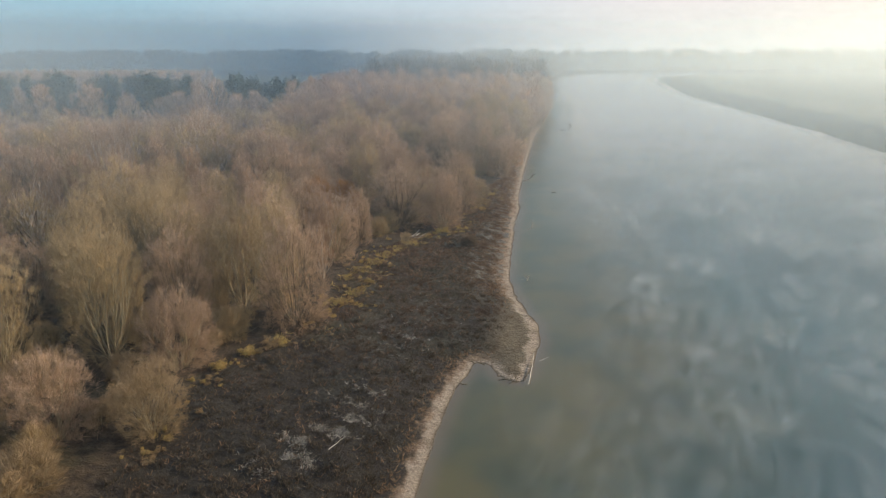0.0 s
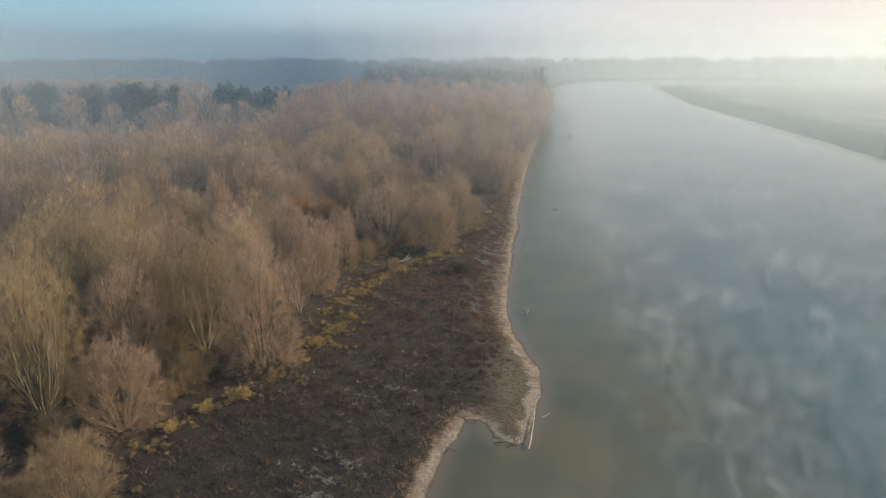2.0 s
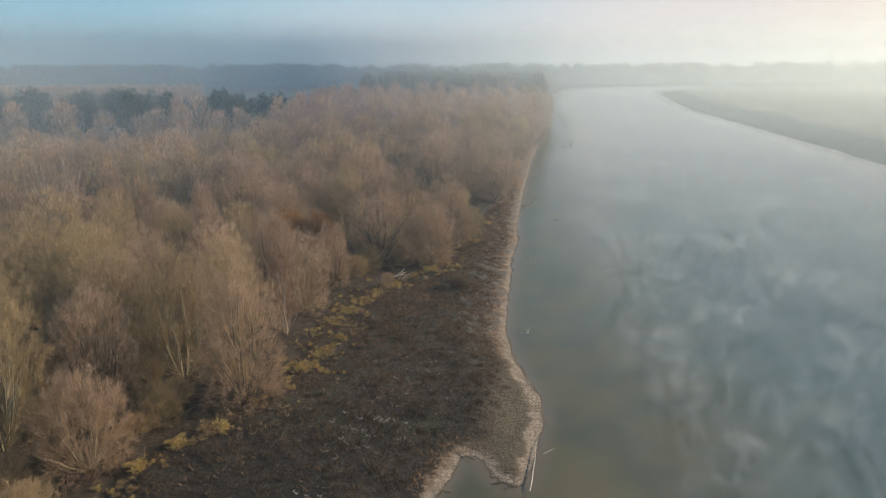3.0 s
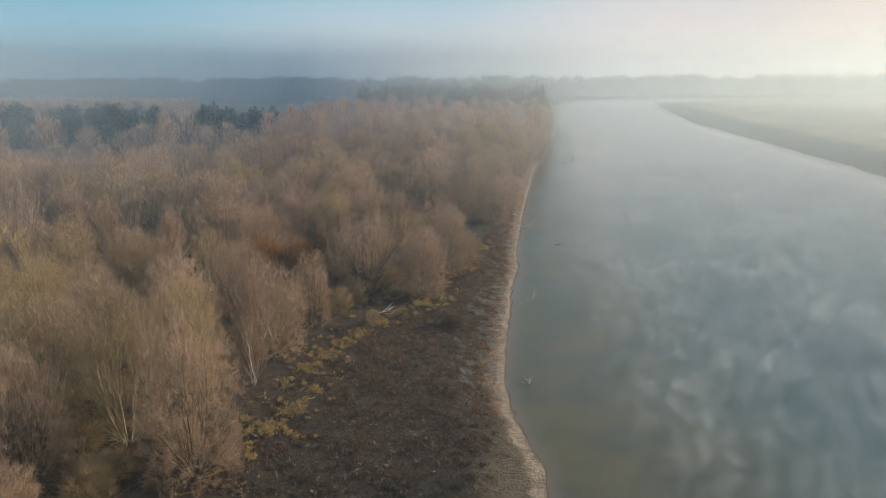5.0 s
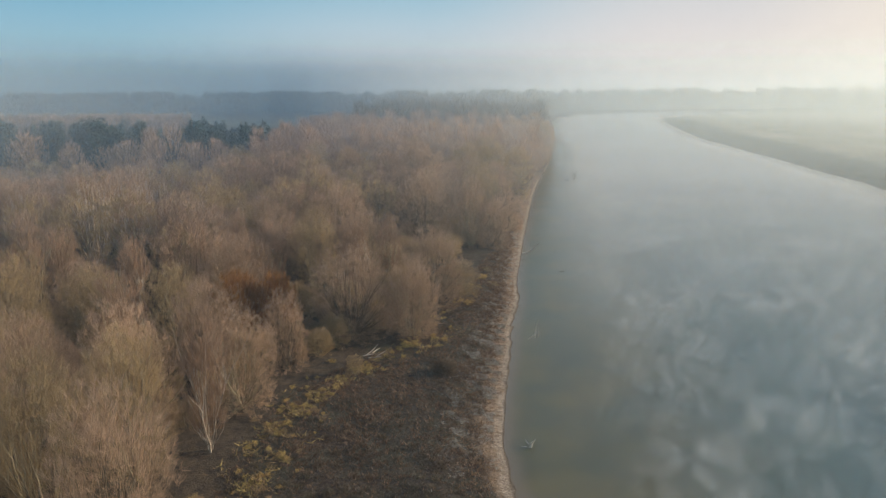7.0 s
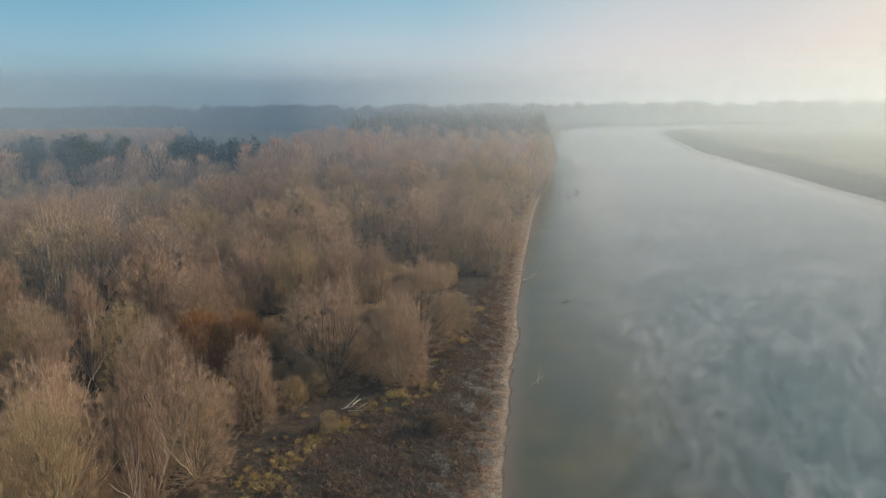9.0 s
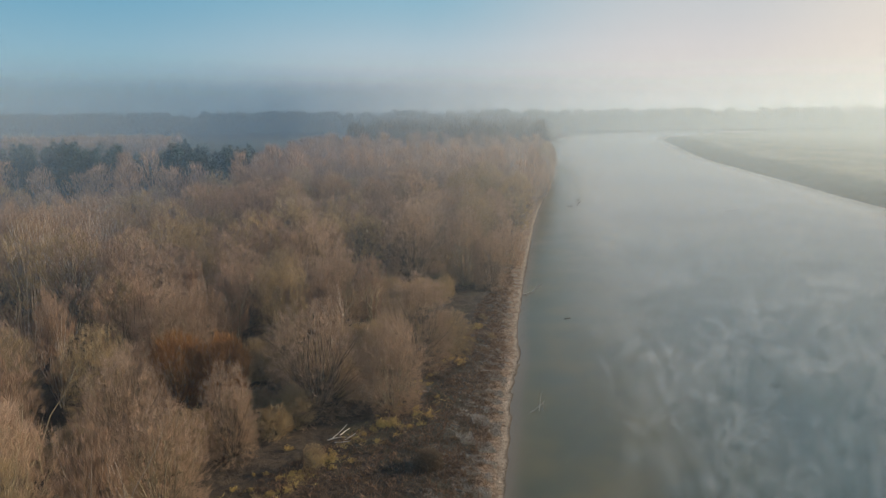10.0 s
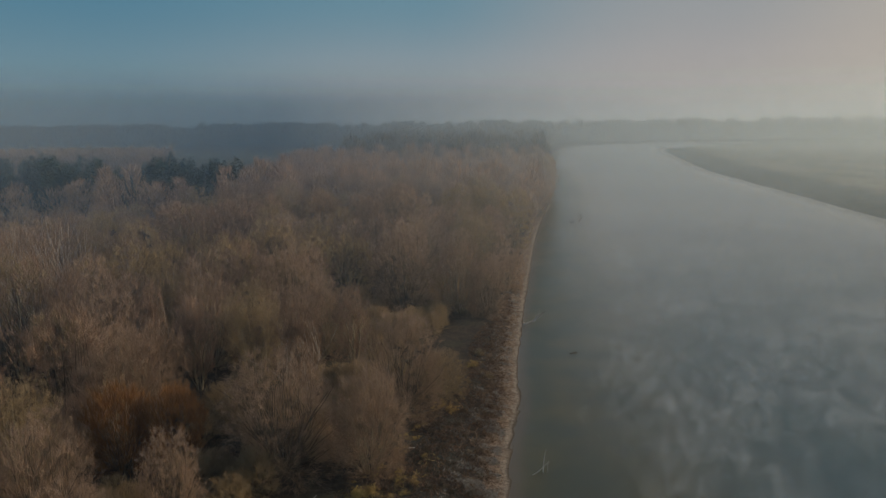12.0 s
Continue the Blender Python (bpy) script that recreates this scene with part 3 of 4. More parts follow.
for tries in range(1600):
    y = rnd.uniform(48, 240)
    x = float(np.interp(y, EDGE_Y, EDGE_X)) - (5 if y < 100 else 9) - abs(rnd.gauss(0, 13 if y < 120 else 9))
    if shore_distance(x, y) > 5 and clear_of(x, y, 2.6) and len(taken) < 165:
        rnd.choice(BRUSH).at(x, y, rnd.uniform(0.6, 1.15), wide=rnd.uniform(0.9, 1.3))
        taken.append((x, y, 2.2))

# the wood behind: nearer trees in full, then lighter ones
for tries in range(6500):
    y = 50 + 270 * rnd.random() ** 0.75
    x = rnd.uniform(-0.68 * y - 10, 0.2 * y + 10)
    near = y < 215
    if not wooded(x, y) or not clear_of(x, y, 6.0 if near and x > -62 else 7.6 if near else 7.8):
        continue
    taken.append((x, y, 4))
    pick = rnd.random()
    if (y < 150 and x > -62) or (y < 190 and x > -38):
        kind = rnd.choice(WILLOWS + OLIVES) if pick < 0.7 else rnd.choice(SLENDERS + BUSHES)
        h = kind.height * rnd.uniform(0.78, 1.02)
    elif y < 225:
        kind = rnd.choice(OPENS) if pick < 0.10 else rnd.choice(SLENDERS) if pick < 0.25 else rnd.choice(LIGHTS)
        if x > -15 and kind not in LIGHTS:
            kind = LIGHTS[0]
        h = rnd.uniform(13, 21)
    else:
        kind = rnd.choice(LIGHTS) if pick < 0.95 or x > -60 else rnd.choice(OPENS)
        h = rnd.uniform(9, 14) if x < -70 and y > 245 else rnd.uniform(12, 17) if x < -70 else rnd.uniform(15, 23)
    kind.at(x, y, h / kind.height, wide=rnd.uniform(0.85, 1.2))
# trees that lean out over the water along the bend
for k in range(23):
    y = 352 + 6.0 * k + rnd.uniform(-1.5, 1.5)
    x = float(np.interp(y, [p[1] for p in LEFT], [p[0] for p in LEFT])) - (rnd.uniform(4.0, 7.0) if y < 405 else rnd.uniform(2.5, 4.5))
    rnd.choice(LIGHTS).at(x, y, rnd.uniform(0.62, 0.9) if y < 405 else rnd.uniform(0.85, 1.15), wide=rnd.uniform(0.9, 1.15))


def far_wood(name, spots_h, mats, seed, label, per_tree=330, width=0.16, conifer=False):
    """A far wood as one mesh: each tree a short stem and a crown of blades."""
    rng = np.random.default_rng(seed)
    V, T = [], []
    for x, y, h, half in spots_h:
        n = per_tree
        z0 = float(ground_z(x, y))
        a, u = rng.uniform(0, 2 * math.pi, n), rng.uniform(0, 1, n) ** 0.6
        zz = rng.uniform(0.12, 1.0, n)
        rad = half * np.sqrt(np.clip(1 - ((zz - 0.45) / 0.58) ** 2, 0.02, 1)) * u
        p = np.stack([x + rad * np.cos(a), y + rad * np.sin(a), z0 + zz * h * 0.93], 1)
        w = np.stack([np.cos(a) * 0.35, np.sin(a) * 0.35, np.ones(n)], 1) + rng.normal(0, 0.35, (n, 3))
        w /= np.linalg.norm(w, axis=1, keepdims=True)
        s = np.cross(w, rng.normal(0, 1, (n, 3)))
        s /= np.linalg.norm(s, axis=1, keepdims=True)
        ln, wd = (h * rng.uniform(0.07, 0.17, n))[:, None], (width * rng.uniform(0.6, 1.4, n))[:, None] * h / 16
        V.append(np.stack([p - s * wd, p + s * wd, p + w * ln], 1).reshape(-1, 3))
        # tip rises with height: far crowns painted lit above, shaded below
        T.append(np.repeat(zz, 3))
    V = np.concatenate(V)
    ob = new(name, mesh_from(name, V, np.arange(len(V)).reshape(-1, 3), mats, None, np.concatenate(T)))
    return tagged(ob, label, "woodland", kind="stuff")


def scatter(n, x0, x1, y0, y1, gap, test, seed):
    r, found = random.Random(seed), []
    for k in range(n):
        x, y = r.uniform(x0, x1), r.uniform(y0, y1)
        if test(x, y) and all((x - a) ** 2 + (y - b) ** 2 > gap * gap for a, b in found):
            found.append((x, y))
    return found


r2 = random.Random(5)
deep_wood = scatter(3400, -330, 75, 318, 520, 8.0, lambda x, y: wooded(x, y) and x > -0.72 * y - 30 and not (x < -75 and y > 335), 11)
far_wood("distant_wood", [(x, y, r2.uniform(16, 25), r2.uniform(4.5, 6.5)) for x, y in deep_wood], [TWIG_GREY], 21, "bare pinkish-brown wood fading into the haze", 520, 0.10)
cape_wood = scatter(1500, -60, 160, 500, 1000, 11, lambda x, y: shore_distance(x, y) > 4 and right_side(x, y) < 0.5, 13)
far_wood("distant_wood", [(x, y, r2.uniform(20, 30), r2.uniform(6, 9)) for x, y in cape_wood], [TWIG_FAR_HAZED], 22, "hazy bare wood along the river bend, its haze partly painted", 260, 0.3)
plantation = [(x + r2.uniform(-1, 1), y + r2.uniform(-1, 1), r2.uniform(19, 22), 4.0) for y in np.arange(520, 640, 12) for x in np.arange(-560, -195 - (y - 580) * 0.2, 7.5) if x > -0.85 * y - 40]
far_wood("distant_wood", plantation, [TWIG_WILLOW], 23, "even-topped pinkish poplar plantation in rows", 200, 0.22)
horizon_wood = scatter(2600, -1100, 900, 1090, 1330, 17, lambda x, y: shore_distance(x, y) > 6, 15)
far_wood("distant_wood", [(x, y, r2.uniform(17, 37), r2.uniform(9, 15)) for x, y in horizon_wood], [TWIG_FAR_HAZED], 24, "blue-grey wood on the horizon, its haze partly painted", 220, 0.7)

# ivy-clad trees between the wood and the plantation
def ivy_tree(seed, height, half):
    g = Grower(seed)
    rng = g.rng
    pts, _ = g.limb(np.array((0, 0, -0.3)), np.array((rng.normal(0, 0.06), rng.normal(0, 0.06), 1)), height * 0.9, 0.35, 0, 7, 0.1, 0.05, 6, 0.2)
    clumps = [(g.along(pts, rng.uniform(0.25, 1.0))[0] + np.array((rng.normal(0, half * 0.45), rng.normal(0, half * 0.45), 0)), half * rng.uniform(0.35, 0.7)) for k in range(15)]
    n = 150
    V = []
    for c, r in clumps:
        q = rng.normal(0, 1, (n, 3))
        q /= np.linalg.norm(q, axis=1, keepdims=True)
        q = c + q * (r * rng.uniform(0.6, 1.1, n))[:, None] * (0.8, 0.8, 1.5)
        s1, s2 = rng.normal(0, 0.28, (n, 3)), rng.normal(0, 0.28, (n, 3))
        V.append(np.stack([q - s1, q + s1, q + s2], 1).reshape(-1, 3))
    V = np.concatenate(V)
    return [("trunk", mesh_from("ivy_wood", g.v, g.f, [BARK_DARK])), ("ivy", mesh_from("ivy_leaves", V, np.arange(len(V)).reshape(-1, 3), [IVY]))]


IVIES = [Kind("ivy_tree", ivy_tree(200 + i, 22, 3.2), "tall trunk clad in dark green ivy", "tree", "ivy-clad trees", 22) for i in range(3)]
for k in range(46):
    x = -212 + 2.9 * k + rnd.uniform(-1.5, 1.5)
    IVIES[k % 3].at(x, 352 + rnd.uniform(-14, 16) + 0.12 * (x + 142), rnd.uniform(1.0, 1.34), wide=rnd.uniform(0.8, 1.3))


# ---- the flat by the water ----
def blades(name, spots_s, per, seed, mat, label, category, flare=0.5, width=0.10):
    """Clumps of leaning blades as one mesh. spots_s: x, y, size."""
    rng = np.random.default_rng(seed)
    s = np.asarray(spots_s)
    n = len(s) * per
    base = np.stack([s[:, 0], s[:, 1], ground_z(s[:, 0], s[:, 1]) - 0.03], 1)
    base, size = np.repeat(base, per, 0), np.repeat(s[:, 2], per)[:, None]
    off = rng.normal(0, 0.30, (n, 3)) * size * (1, 1, 0)
    w = rng.normal(0, flare, (n, 3)) * (1, 1, 0) + (0, 0, 1.0) + off * 0.4
    sd_ = rng.normal(0, 1, (n, 3)) * (1, 1, 0.15)
    sd_ /= np.linalg.norm(sd_, axis=1, keepdims=True)
    wd = width * rng.uniform(0.6, 1.5, (n, 1)) * size / 0.6
    v = np.stack([base + off - sd_ * wd, base + off + sd_ * wd, base + off + w * size * rng.uniform(0.5, 1.1, (n, 1))], 1).reshape(-1, 3)
    ob = new(name, mesh_from(name, v, np.arange(3 * n).reshape(-1, 3), [mat]))
    return tagged(ob, label, category, kind="stuff")


rng = np.random.default_rng(3)
N = 130000
px, py = rng.uniform(-40, 24, N), 42 + 190 * rng.uniform(0, 1, N) ** 1.25
pd = shore_distance(px, py)
pf = on_flat(px, py, pd) * (spit(px, py, pd) < rng.uniform(0.02, 0.9, N))
ok = (pf > rng.uniform(0.1, 0.9, N)) & (pd > 2.6 + rng.uniform(0, 1.5, N))
clumpy = np.sin(px * 1.9 + np.sin(py * 0.7) * 2) * np.sin(py * 1.6 + np.sin(px * 0.9) * 2)
ok &= clumpy > rng.uniform(-1.1, 0.7, N)
blades("dark_weeds", np.stack([px, py, (0.16 + 0.30 * np.clip(clumpy, 0, 1) + rng.uniform(0, 0.15, N))], 1)[ok], 8, 31, WEED, "dense dead dark-brown weeds covering the river flat", "weeds", 0.6, 0.042)
ok = (pf > 0.3) & (pd > 2.5) & (smooth(py, 95, 140) * 0.8 + 0.08 > rng.uniform(0, 1, N)) & (np.sin(px * 0.7 + 1.7 * np.sin(py * 0.21)) * np.sin(py * 0.45) > rng.uniform(-1.2, 0.6, N))
blades("brown_weeds", np.stack([px, py, rng.uniform(0.25, 0.55, N)], 1)[ok], 5, 34, BROWN, "dead red-brown weeds on the river flat", "weeds", 0.7, 0.06)
# rust-brown and frosted grass by the shore
ok = (pd > 2.0) & (pd < np.where(py < 105, 3.2, 5.5)) & (pf > 0.2) & (rng.uniform(0, 1, N) < 0.45)
blades("dry_grass", np.stack([px, py, rng.uniform(0.2, 0.5, N)], 1)[ok], 5, 32, GRASS, "dry rust-brown grass along the sandy shore", "grass", 0.8, 0.06)
def frost_patch(cx, cy, sx, sy, n):
    n *= 3
    x, y = rng.normal(cx, sx, n), rng.normal(cy, sy, n)
    keep = (np.sin(x * 0.9 + y * 1.4 + 2 * np.sin(y * 0.37)) + 0.7 * np.sin(x * 2.1 - y * 0.8) > 0.15) & (shore_distance(x, y) > 1.3)
    x, y = x[keep], y[keep]
    return np.stack([x, y, rng.uniform(0.12, 0.28, len(x))], 1)


blades("frosted_grass", np.concatenate([frost_patch(*q) for q in (
    (-14.1, 62.7, 1.0, 0.8, 260), (-10.4, 64.6, 0.9, 0.8, 240), (-15.8, 58.2, 1.4, 1.0, 300), (-9.5, 69, 1.8, 2.5, 160), (-6.5, 87, 2.0, 3.0, 140), (-2, 96, 3, 5, 90),
    (10.4, 133, 1.1, 9, 1400), (15.2, 160, 1.2, 12, 1500), (6.6, 121, 0.8, 6, 500), (12.4, 144, 1.2, 5, 1000), (20, 195, 1.4, 10, 650), (25, 225, 1.4, 12, 600))]),
    6, 33, FROST, "patches of pale frosted dead grass on the flat", "grass", 1.3, 0.09)


def leafy_shrub(seed, size, leaf, n=1100):
    g = Grower(seed)
    r = g.rng
    spots, ways, outs = [], [], []
    for s in range(11):
        a, tl = r.uniform(0, 6.28), r.uniform(0.1, 0.75)
        pts, _ = g.limb(np.array((r.normal(0, 0.18), r.normal(0, 0.18), -0.1)) * size, np.array((math.cos(a) * math.sin(tl), math.sin(a) * math.sin(tl), math.cos(tl))), size * r.uniform(0.6, 1.05), 0.02, 0, 4, 0.1, 0.12, 3, 0.3)
        for k in range(8):
            q, w = g.along(pts, r.uniform(0.35, 1))
            spots.append(q + r.normal(0, 0.16, 3) * size), ways.append(w), outs.append(1)
    v, f, tip = twigs(r, spots, ways, outs, 0.2 * size, 0.06, 1.0, 0.1, max(1, n // 88))
    return [("stems", mesh_from("shrub_stems", g.v, g.f, [BARK_DARK])), ("foliage", mesh_from("shrub_leaves", v, f, [leaf], None, tip))]


YELLOWS = [Kind("shrub", leafy_shrub(300 + i, 1.5, YELLOW), "low shrub with dry yellow autumn leaves", "shrub", "yellow shrubs at the wood's edge", 1.5) for i in range(3)]
TANS = [Kind("shrub", leafy_shrub(320 + i, 1.5, TAN), "low shrub with dry tan leaves", "shrub", "tan shrubs at the wood's edge", 1.5) for i in range(2)]
q = rng.uniform(0, 1, (6000, 2))
ty = 84 + 72 * q[:, 0]
tx = np.interp(ty, EDGE_Y, EDGE_X) + rng.normal(2.4, 1.7, len(ty))
patchy = np.sin(ty * 1.1 + tx * 0.6) + np.sin(ty * 0.47 - tx) + 0.6 * np.sin(tx * 2.3 + ty * 1.9)
dense = np.where((ty > 100) & (ty < 150), 1.0, 0.25)
ok = (patchy > rng.uniform(0.0, 1.6, len(ty))) & (q[:, 1] < dense) & (shore_distance(tx, ty) > 4)
half_ok = rng.uniform(0, 1, len(ty)) < 0.6
blades("yellow_weeds", np.stack([tx, ty, rng.uniform(0.15, 0.5, len(ty))], 1)[ok & half_ok], 6, 35, YELLOW, "tangle of yellow autumn weeds at the wood's edge", "weeds", 1.1, 0.08)
blades("tan_weeds", np.stack([tx, ty, rng.uniform(0.15, 0.5, len(ty))], 1)[ok & ~half_ok], 6, 36, TAN, "tangle of tan dead weeds at the wood's edge", "weeds", 1.0, 0.08)
edge_rng = random.Random(17)
for k in range(720):
    y = edge_rng.uniform(58, 186)
    e = float(np.interp(y, EDGE_Y, EDGE_X))
    open_ground = 98 < y < 150
    if not open_ground and edge_rng.random() < 0.55:
        continue
    x = e + edge_rng.gauss(2.6 if open_ground else 0.8, 2.3 if open_ground else 1.5) - (0.8 if y > 150 else 0)
    clump = math.sin(y * 1.1 + x * 0.6) + math.sin(y * 0.47 - x) + edge_rng.uniform(-0.8, 0.8)
    if clump < -0.2 or math.hypot(x + 5.6, y - 141) < 2.6 or shore_distance(x, y) < 4:
        continue
    yellow = edge_rng.random() < (0.75 if open_ground else 0.4)
    (edge_rng.choice(YELLOWS) if yellow else edge_rng.choice(TANS)).at(x, y, edge_rng.uniform(0.16, 0.42), edge_rng.uniform(0, 6.28), wide=edge_rng.uniform(0.8, 1.6))
for x, y, s in ((-23.5, 84.5, 1.5), (-22.3, 85.6, 1.4), (-26, 82.5, 1.3), (-28.2, 78, 1.3), (0.6, 144.5, 1.3), (-0.6, 144.2, 1.2), (9.8, 166, 1.2), (16, 180, 1.2), (15, 190, 1.3), (13.5, 184, 1.2)):
    rnd.choice(TANS + YELLOWS).at(x, y, s * 0.6, wide=1.3)
DARKS[0].at(5.2, 134.6, 1.0)
OLIVES[1].at(-7.5, 134.2, 0.17, wide=1.5, label="small bare grey shrub at the edge of the flat")


# ---- driftwood ----
def driftwood(name, x, y, z, turn, limbs, label, seed, mat=BARK_DRIFT):
    """A dead branch: a list of limbs (start, way, length, radius), each a part."""
    g = Grower(seed)
    root = new(name)
    for i, (p, w, ln, r) in enumerate(limbs):
        g.v, g.f = [], []
        g.limb(np.array(p, float), np.array(w, float), ln, r, 0, 6, 0.0, 0.10, 6, 0.3)
        ob = new("trunk" if i == 0 else "branch", mesh_from(name, g.v, g.f, [mat]))
        ob.parent = root
    root.matrix_basis = pose(x, y, z, 0, 0, turn)
    return tagged(root, label, "driftwood")


driftwood("driftwood", 10.5, 76.0, 0.2, 0, [((0, 0, 0), (0.37, 1, 0.03), 9.4, 0.085), ((2.2, 6.2, 0.1), (0.9, 0.7, 0.1), 1.6, 0.05)], "long pale bleached trunk lying at the sandspit's tip", 401)
driftwood("driftwood", 15.0, 115.7, -0.1, 0, [((0, 0, 0), (0.2, 0.1, 1), 0.9, 0.22), ((0.1, 0, 0.4), (1, 0.2, 0.9), 0.9, 0.09), ((-0.1, 0, 0.4), (-1, 0.1, 0.9), 0.9, 0.09), ((0, 0, 0.3), (0.3, -1, 0.7), 0.8, 0.08), ((-0.4, 0, 0.1), (-1, 0.2, 0.1), 1.0, 0.10)], "small stump with broken roots standing in shallow water", 402)
driftwood("driftwood", 26.2, 209.8, -0.1, 0, [((-1.4, 0, 0.1), (1, 0.1, 0.35), 3.2, 0.2), ((0.4, 0.1, 0.5), (0.5, 0.2, 1), 3.4, 0.12), ((0.8, 0.1, 0.7), (1, 0.2, 0.9), 3.2, 0.10), ((1.0, 0.2, 1.0), (0.2, 0.3, 1), 2.4, 0.07), ((-0.5, 0, 0.2), (-0.6, -0.4, 0.25), 2.0, 0.1)], "bleached forked dead branch rising out of the river", 403)
driftwood("driftwood", 31.8, 192.5, -0.05, 20, [((-0.8, 0, 0.08), (1, 0, 0.06), 1.7, 0.14), ((0.2, 0, 0.1), (0.4, 0.1, 1), 0.8, 0.06)], "short dark log afloat on the river", 404, BARK_DARK)
driftwood("driftwood", 62.6, 344.9, -0.1, 0, [((-3, 0, 0.1), (1, 0.1, 0.06), 6.0, 0.32), ((0.4, 0, 0.3), (0.3, 0, 1), 3.0, 0.22), ((0.8, 0, 1.6), (1, 0.2, 0.6), 2.0, 0.16), ((0.6, 0, 1.2), (-0.8, 0, 1), 2.0, 0.16),
    ((0.8, 0, 2.2), (0.6, 0, 1), 2.4, 0.2), ((1.0, 0, 2.8), (-0.7, 0.3, 0.8), 1.8, 0.18), ((-1.5, 0, 0.2), (-0.5, 0.2, 1), 1.8, 0.2), ((-2.4, 0, 0.2), (0.5, 0.2, 1), 1.6, 0.2), ((-3.0, 0, 0.2), (-0.8, 0, 0.6), 1.6, 0.18)],
    "dark snagged tree top sticking out of the river", 405, BARK_DARK)
driftwood("driftwood", 123.1, 332.6, -0.1, 0, [((-4.0, 0, 0.12), (1, 0.05, 0.06), 5.2, 0.2), ((0.6, 0, 0.2), (0.4, 0, 0.8), 1.6, 0.28), ((1.0, 0, 0.3), (0.9, 0, 0.5), 1.6, 0.22)], "dark drifting trunk in mid river", 406, BARK_DARK)
driftwood("driftwood", 20.0, 151.0, -0.15, 0, [((0.2, 0, 0.0), (0.15, 0.2, 1), 3.0, 0.07), ((0.9, 0.2, 0), (-0.1, 0, 1), 1.7, 0.05), ((-1.2, -0.4, 0.05), (1, 0.2, 0.04), 2.8, 0.08)], "thin pale sticks poking out of shallow water", 407)
driftwood("driftwood", 4.2, 155.3, float(ground_z(4.2, 155.3)), 0, [((0, 0, 0.15), (1, 0.55, 0.06), 4.2, 0.10)], "pale fallen branch lying at the bush's foot", 408)
for k, (dx, dy, ax, ay, ln) in enumerate(((-1.6, 0, 1, 0.25, 2.6), (-1.0, 0.6, 0.8, 0.7, 2.4), (-0.6, -0.7, 1, -0.1, 2.0), (-0.2, 1.2, 0.5, 0.9, 1.9), (0.6, -0.2, 0.9, 0.5, 1.6))):
    driftwood("driftwood", -5.6 + dx, 140.9 + dy, float(ground_z(-5.6 + dx, 140.9 + dy)) - 0.02, 0, [((0, 0, 0.12), (ax, ay, 0.12), ln, 0.09)], "bleached broken log in a heap at the wood's edge", 410 + k)
for k, (x, y) in enumerate(((7.4, 77.3), (8.6, 76.6), (9.2, 77.4), (3.9, 82.4), (5.0, 81.7), (2.4, 75.9))):
    driftwood("driftwood", x, y, 0.02, 40 * k, [((-0.5, 0, 0.05), (1, 0.1, 0.2), 1.3, 0.07), ((0, 0, 0.1), (0.3, 0.8, 0.7), 0.8, 0.04), ((0.1, 0, 0.1), (0.2, -0.9, 0.6), 0.8, 0.04)], "dark tangle of washed-up twigs at the waterline", 420 + k, BARK_DARK)
driftwood("driftwood", -11.5, 60.0, float(ground_z(-11.5, 60.0)), 0, [((0, 0, 0.3), (0.5, 1, 0.1), 2.4, 0.04)], "thin pale stick lying among the dark weeds", 430)

# ---- across the river ----
for x, y, h, w in ((405, 1225, 40, 1.6), (560, 1240, 36, 1.7), (690, 1200, 42, 1.9), (470, 1260, 32, 1.8)):
    WILLOWS[0].at(x, y, h / 16, wide=w, label="lone bare tree in the haze across the river")


# ---- distant hills and mist ----
def hill_backdrop(radius, top):
    """Far blue hills, a plain backdrop that glows by itself, haze painted in, and melts into the sky."""
    m = Mat("far_hills_glow")
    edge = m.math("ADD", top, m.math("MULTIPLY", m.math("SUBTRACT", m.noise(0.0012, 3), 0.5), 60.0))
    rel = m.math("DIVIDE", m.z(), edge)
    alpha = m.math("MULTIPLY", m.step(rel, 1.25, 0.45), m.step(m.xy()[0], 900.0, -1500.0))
    # own glow, with the haze painted as blue turning pale to the right
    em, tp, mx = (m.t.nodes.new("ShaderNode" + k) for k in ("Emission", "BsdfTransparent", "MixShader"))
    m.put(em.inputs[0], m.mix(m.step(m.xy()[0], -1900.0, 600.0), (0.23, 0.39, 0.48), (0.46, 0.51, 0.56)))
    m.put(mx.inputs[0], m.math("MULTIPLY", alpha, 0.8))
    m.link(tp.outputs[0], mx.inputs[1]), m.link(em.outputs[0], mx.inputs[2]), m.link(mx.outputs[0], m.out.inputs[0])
    vs, fs = [], []
    for i in range(41):
        a = radians(-75 + 125 * i / 40)
        vs += [(5 + radius * math.sin(a), 38 + radius * math.cos(a), z) for z in (-5, top * 2.2)]
    fs = [(2 * i, 2 * i + 2, 2 * i + 3, 2 * i + 1) for i in range(40)]
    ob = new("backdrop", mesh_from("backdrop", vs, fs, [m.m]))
    return tagged(ob, "low hills on the horizon, a self-glowing backdrop blue with painted haze", "hills", kind="structure")


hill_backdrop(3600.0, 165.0)


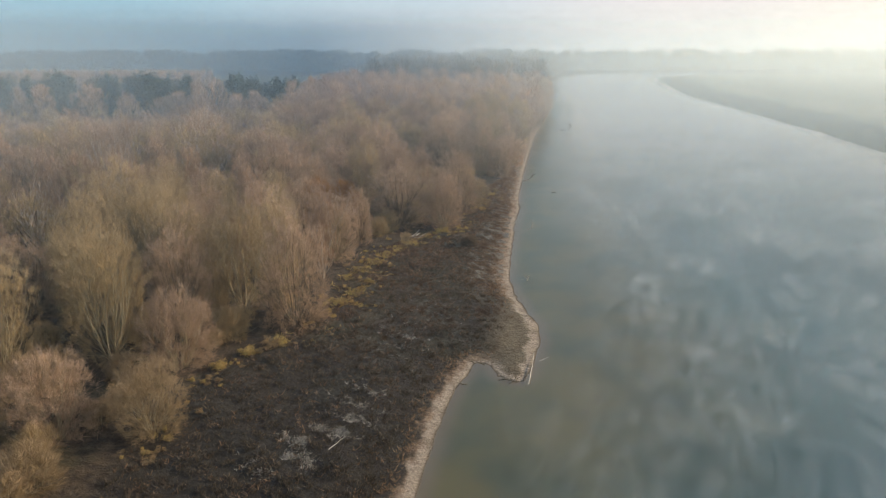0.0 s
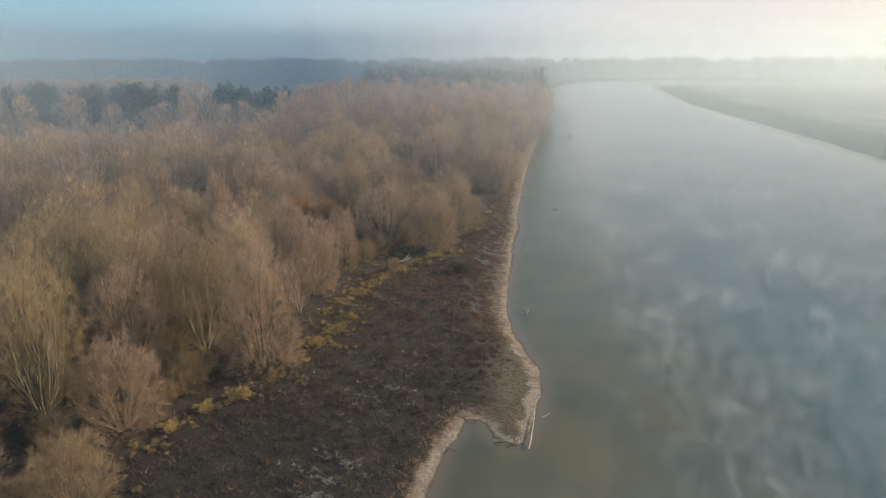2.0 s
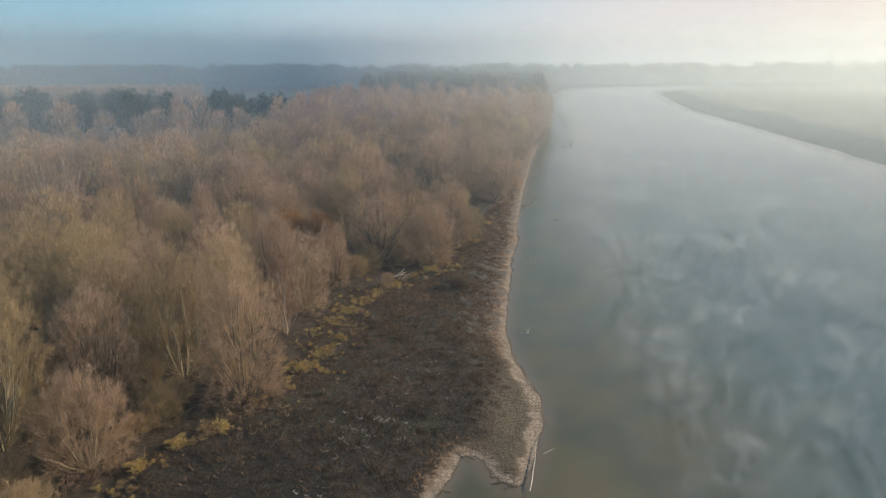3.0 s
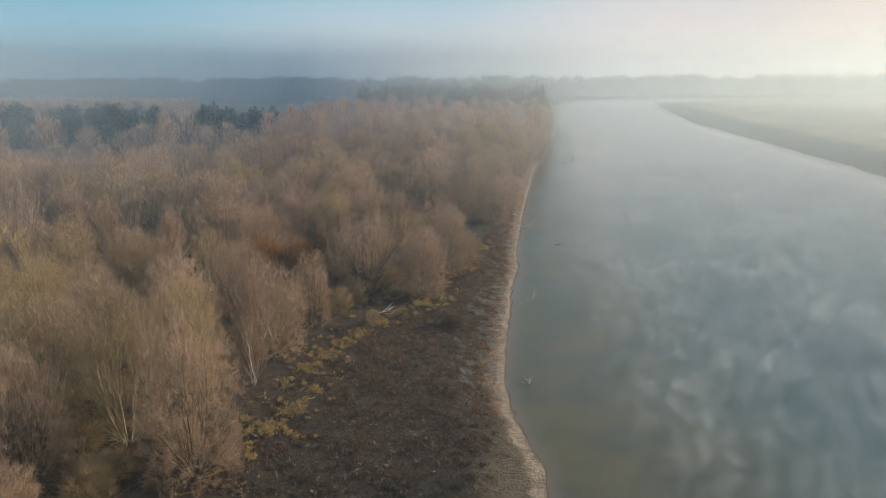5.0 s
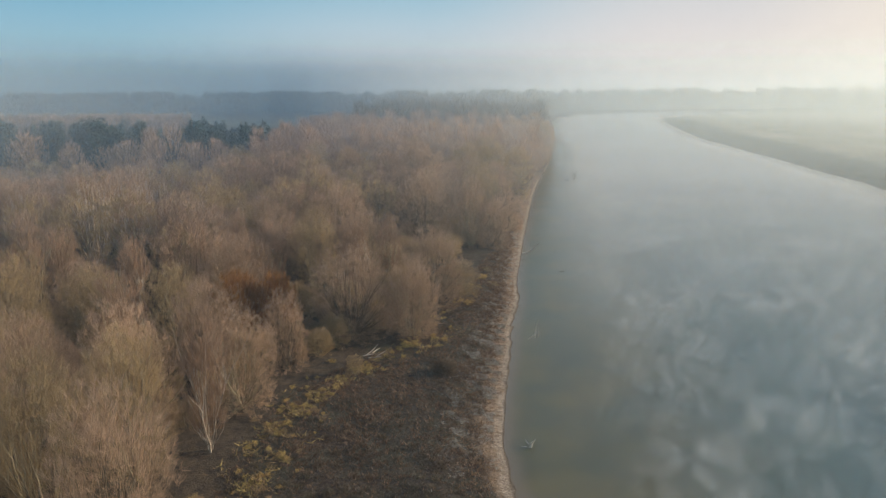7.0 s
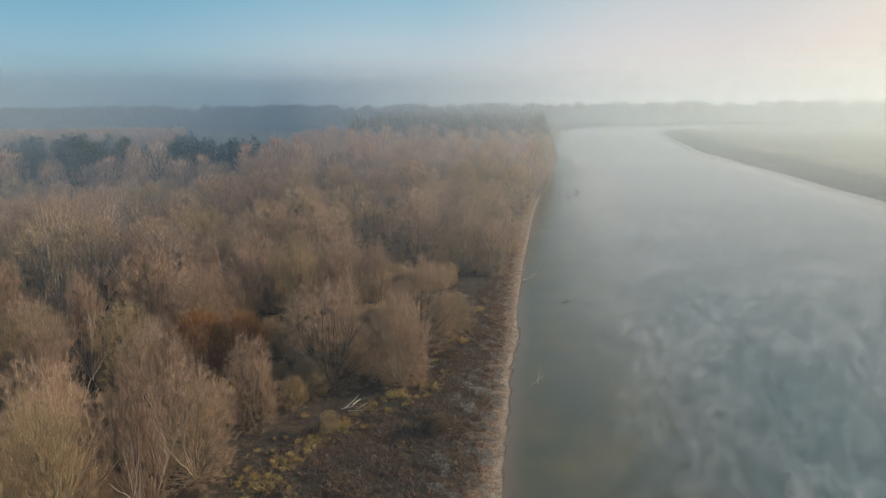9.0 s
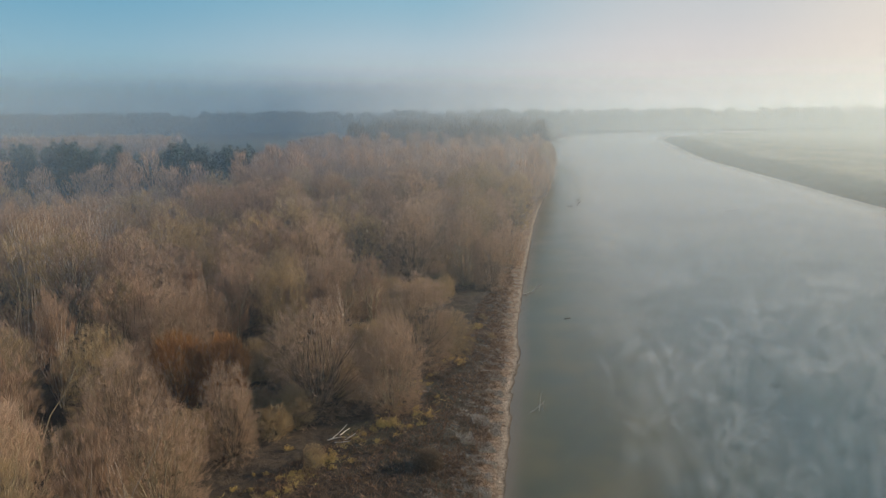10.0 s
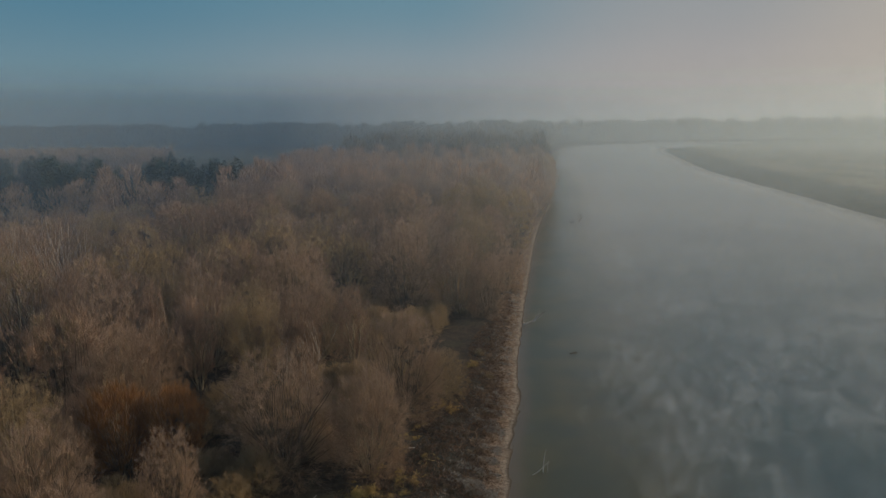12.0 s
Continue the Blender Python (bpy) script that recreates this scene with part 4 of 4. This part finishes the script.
def mist_bank(radius, alpha, top, rise, seed):
    """A thin curtain of mist on an arc about the flight's middle, clear at its foot."""
    m = Mat("mist")
    h = m.math("MULTIPLY", m.step(m.z(), 2.5, rise + 4.0), m.step(m.z(), top, top * 0.45))
    n = m.step(m.noise(2.2 / radius, 4, 0.5, 0.4, (1, 1, 1.5)), 0.25, 0.75, 0.85, 1.15)
    # thicker over the river
    h = m.math("MULTIPLY", h, m.step(m.xy()[0], -0.1 * radius, 0.4 * radius, 1.05, 0.95))
    mat = m.veil(m.math("MULTIPLY", m.math("MULTIPLY", h, n), alpha, True))
    vs, fs = [], []
    cols = 60
    for i in range(cols + 1):
        a = radians(-85 + 175 * i / cols)
        for z in (-0.5, top * 0.5, top):
            vs.append((5 + radius * math.sin(a), 38 + radius * math.cos(a), z))
    for i in range(cols):
        for k in range(2):
            fs.append((3 * i + k, 3 * i + 3 + k, 3 * i + 4 + k, 3 * i + 1 + k))
    ob = new("mist", mesh_from("mist", vs, fs, [mat]))
    ob.data.polygons.foreach_set("use_smooth", np.ones(len(fs), bool))
    return tagged(ob, "thin morning mist hanging over river and wood", "mist", kind="stuff")


for i, (radius, alpha, top, rise) in enumerate(MIST):
    mist_bank(radius, alpha, top, rise, i)
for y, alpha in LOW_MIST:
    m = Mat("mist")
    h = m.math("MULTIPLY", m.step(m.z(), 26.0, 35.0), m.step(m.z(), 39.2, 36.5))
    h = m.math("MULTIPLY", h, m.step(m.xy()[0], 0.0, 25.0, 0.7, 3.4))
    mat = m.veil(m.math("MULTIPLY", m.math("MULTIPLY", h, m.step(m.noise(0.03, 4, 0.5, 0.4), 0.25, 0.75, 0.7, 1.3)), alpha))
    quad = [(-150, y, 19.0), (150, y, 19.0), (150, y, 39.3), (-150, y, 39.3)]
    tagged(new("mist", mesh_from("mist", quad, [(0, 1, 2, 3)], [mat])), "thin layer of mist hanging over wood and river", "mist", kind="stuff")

# steam over the water: flat clouds with threads, and plumes that stand on it
def over_water(m, first=-3.0, last=-24.0):
    """Full over the open river, none at the shore."""
    return m.step(m.attr("sd"), first, last)


def threads(m, scale, stretch, shift):
    ridge = m.math("ABSOLUTE", m.math("SUBTRACT", m.noise(scale, 5, 0.55, 0.8, stretch, shift), 0.5))
    return m.step(ridge, 0.085, 0.0)


def wisp_sheet(z, alpha, shift, rot):
    m = Mat("mist")
    yy = m.xy()[1]
    cloud = m.step(m.noise(0.06, 3, 0.5, 0.3, (1.0, 0.6, 1, rot), shift), 0.40, 0.66)
    body = m.step(m.noise(0.55, 6, 0.6, 0.6, (1.0, 0.34, 1, rot), shift), 0.42, 0.72)
    cells = threads(m, 0.17, (1.0, 0.45, 1, rot), shift)
    fine_cells = threads(m, 0.38, (1.0, 0.4, 1, rot + 0.25), shift + 9)
    thread = m.math("MAXIMUM", m.math("MULTIPLY", cells, 0.9), m.math("MULTIPLY", fine_cells, 0.6))
    a = m.math("MULTIPLY", m.math("ADD", m.math("MULTIPLY", cloud, 0.62), 0.38), m.math("ADD", m.math("MULTIPLY", body, 0.35), m.math("MULTIPLY", thread, m.math("ADD", m.math("MULTIPLY", body, 0.6), 0.25))))
    # further off the wisps run together
    near = m.step(yy, 390.0, 110.0)
    a = m.math("ADD", m.math("MULTIPLY", a, m.math("ADD", m.math("MULTIPLY", near, 0.6), 0.4)), m.math("MULTIPLY", m.math("SUBTRACT", 1.0, near), 0.9))
    a = m.math("MULTIPLY", a, m.step(yy, 70.0, 190.0, 0.6, 1.0))
    a = m.math("MULTIPLY", m.math("MULTIPLY", m.math("MINIMUM", a, 1.0), over_water(m)), alpha)
    xs, ys = np.arange(-10, 420, 6.0), np.arange(-40, 1120, 8.0)
    me = grid_mesh("mist", xs, ys, lambda x, y, d: 0 * x + z, {"sd": lambda x, y, d: d, "right": lambda x, y, d: right_side(x, y)}, keep=lambda d: d.min(1) < 30)
    me.materials.append(m.veil(a, (0.92, 0.92, 0.88), 0.15))
    return tagged(new("mist", me), "wisps of steam drifting low over the river", "mist", kind="stuff")


for z, alpha, slip in ((0.7, 0.21, 0.0), (1.3, 0.20, 0.012), (2.0, 0.18, 0.03), (2.8, 0.14, 0.06)):
    wisp_sheet(z, alpha, slip, -0.38)


def steam_rows():
    """Rows of standing plumes, frayed at the top and gone at the foot."""
    m = Mat("steam")
    height = m.math("MULTIPLY", m.step(m.z(), 0.2, 1.8), m.step(m.z(), 6.2, 2.0))
    where = m.step(m.noise(0.035, 3, 0.5, 0.3), 0.42, 0.66)
    fray = m.step(m.noise(0.3, 4, 0.55, 0.6, (1, 1, 0.3)), 0.38, 0.75)
    a = m.math("MULTIPLY", m.math("MULTIPLY", m.math("MULTIPLY", height, where), fray), m.math("MULTIPLY", over_water(m, -12.0, -40.0), 0.15))
    mat = m.veil(a, (0.94, 0.92, 0.85), 0.5)
    xs = np.arange(6, 230, 2.0)
    for y0 in np.arange(62, 330, 8.0):
        y = y0 + 3.0 * np.sin(xs * 0.11 + y0) + 1.5 * np.sin(xs * 0.31 + 2 * y0)
        d, r = shore_distance(xs, y), right_side(xs, y)
        V = np.stack([np.stack([xs, y, 0 * xs + z], 1) for z in (0.15, 2.2, 6.3)], 1).reshape(-1, 3)
        i = 3 * np.arange(len(xs) - 1)
        F = np.concatenate([np.stack([i + k, i + 3 + k, i + 4 + k, i + 1 + k], 1) for k in (0, 1)])
        F = F[np.minimum(d[F[:, 0] // 3], d[F[:, 1] // 3]) < -4]
        me = mesh_from("mist", V, F, [mat])
        for key, v in (("sd", d), ("right", r)):
            me.attributes.new(key, "FLOAT", "POINT").data.foreach_set("value", np.repeat(v, 3).astype(np.float32))
        me.polygons.foreach_set("use_smooth", np.ones(len(F), bool))
        tagged(new("mist", me), "thin plumes of steam standing on the river", "mist", kind="stuff")


steam_rows()
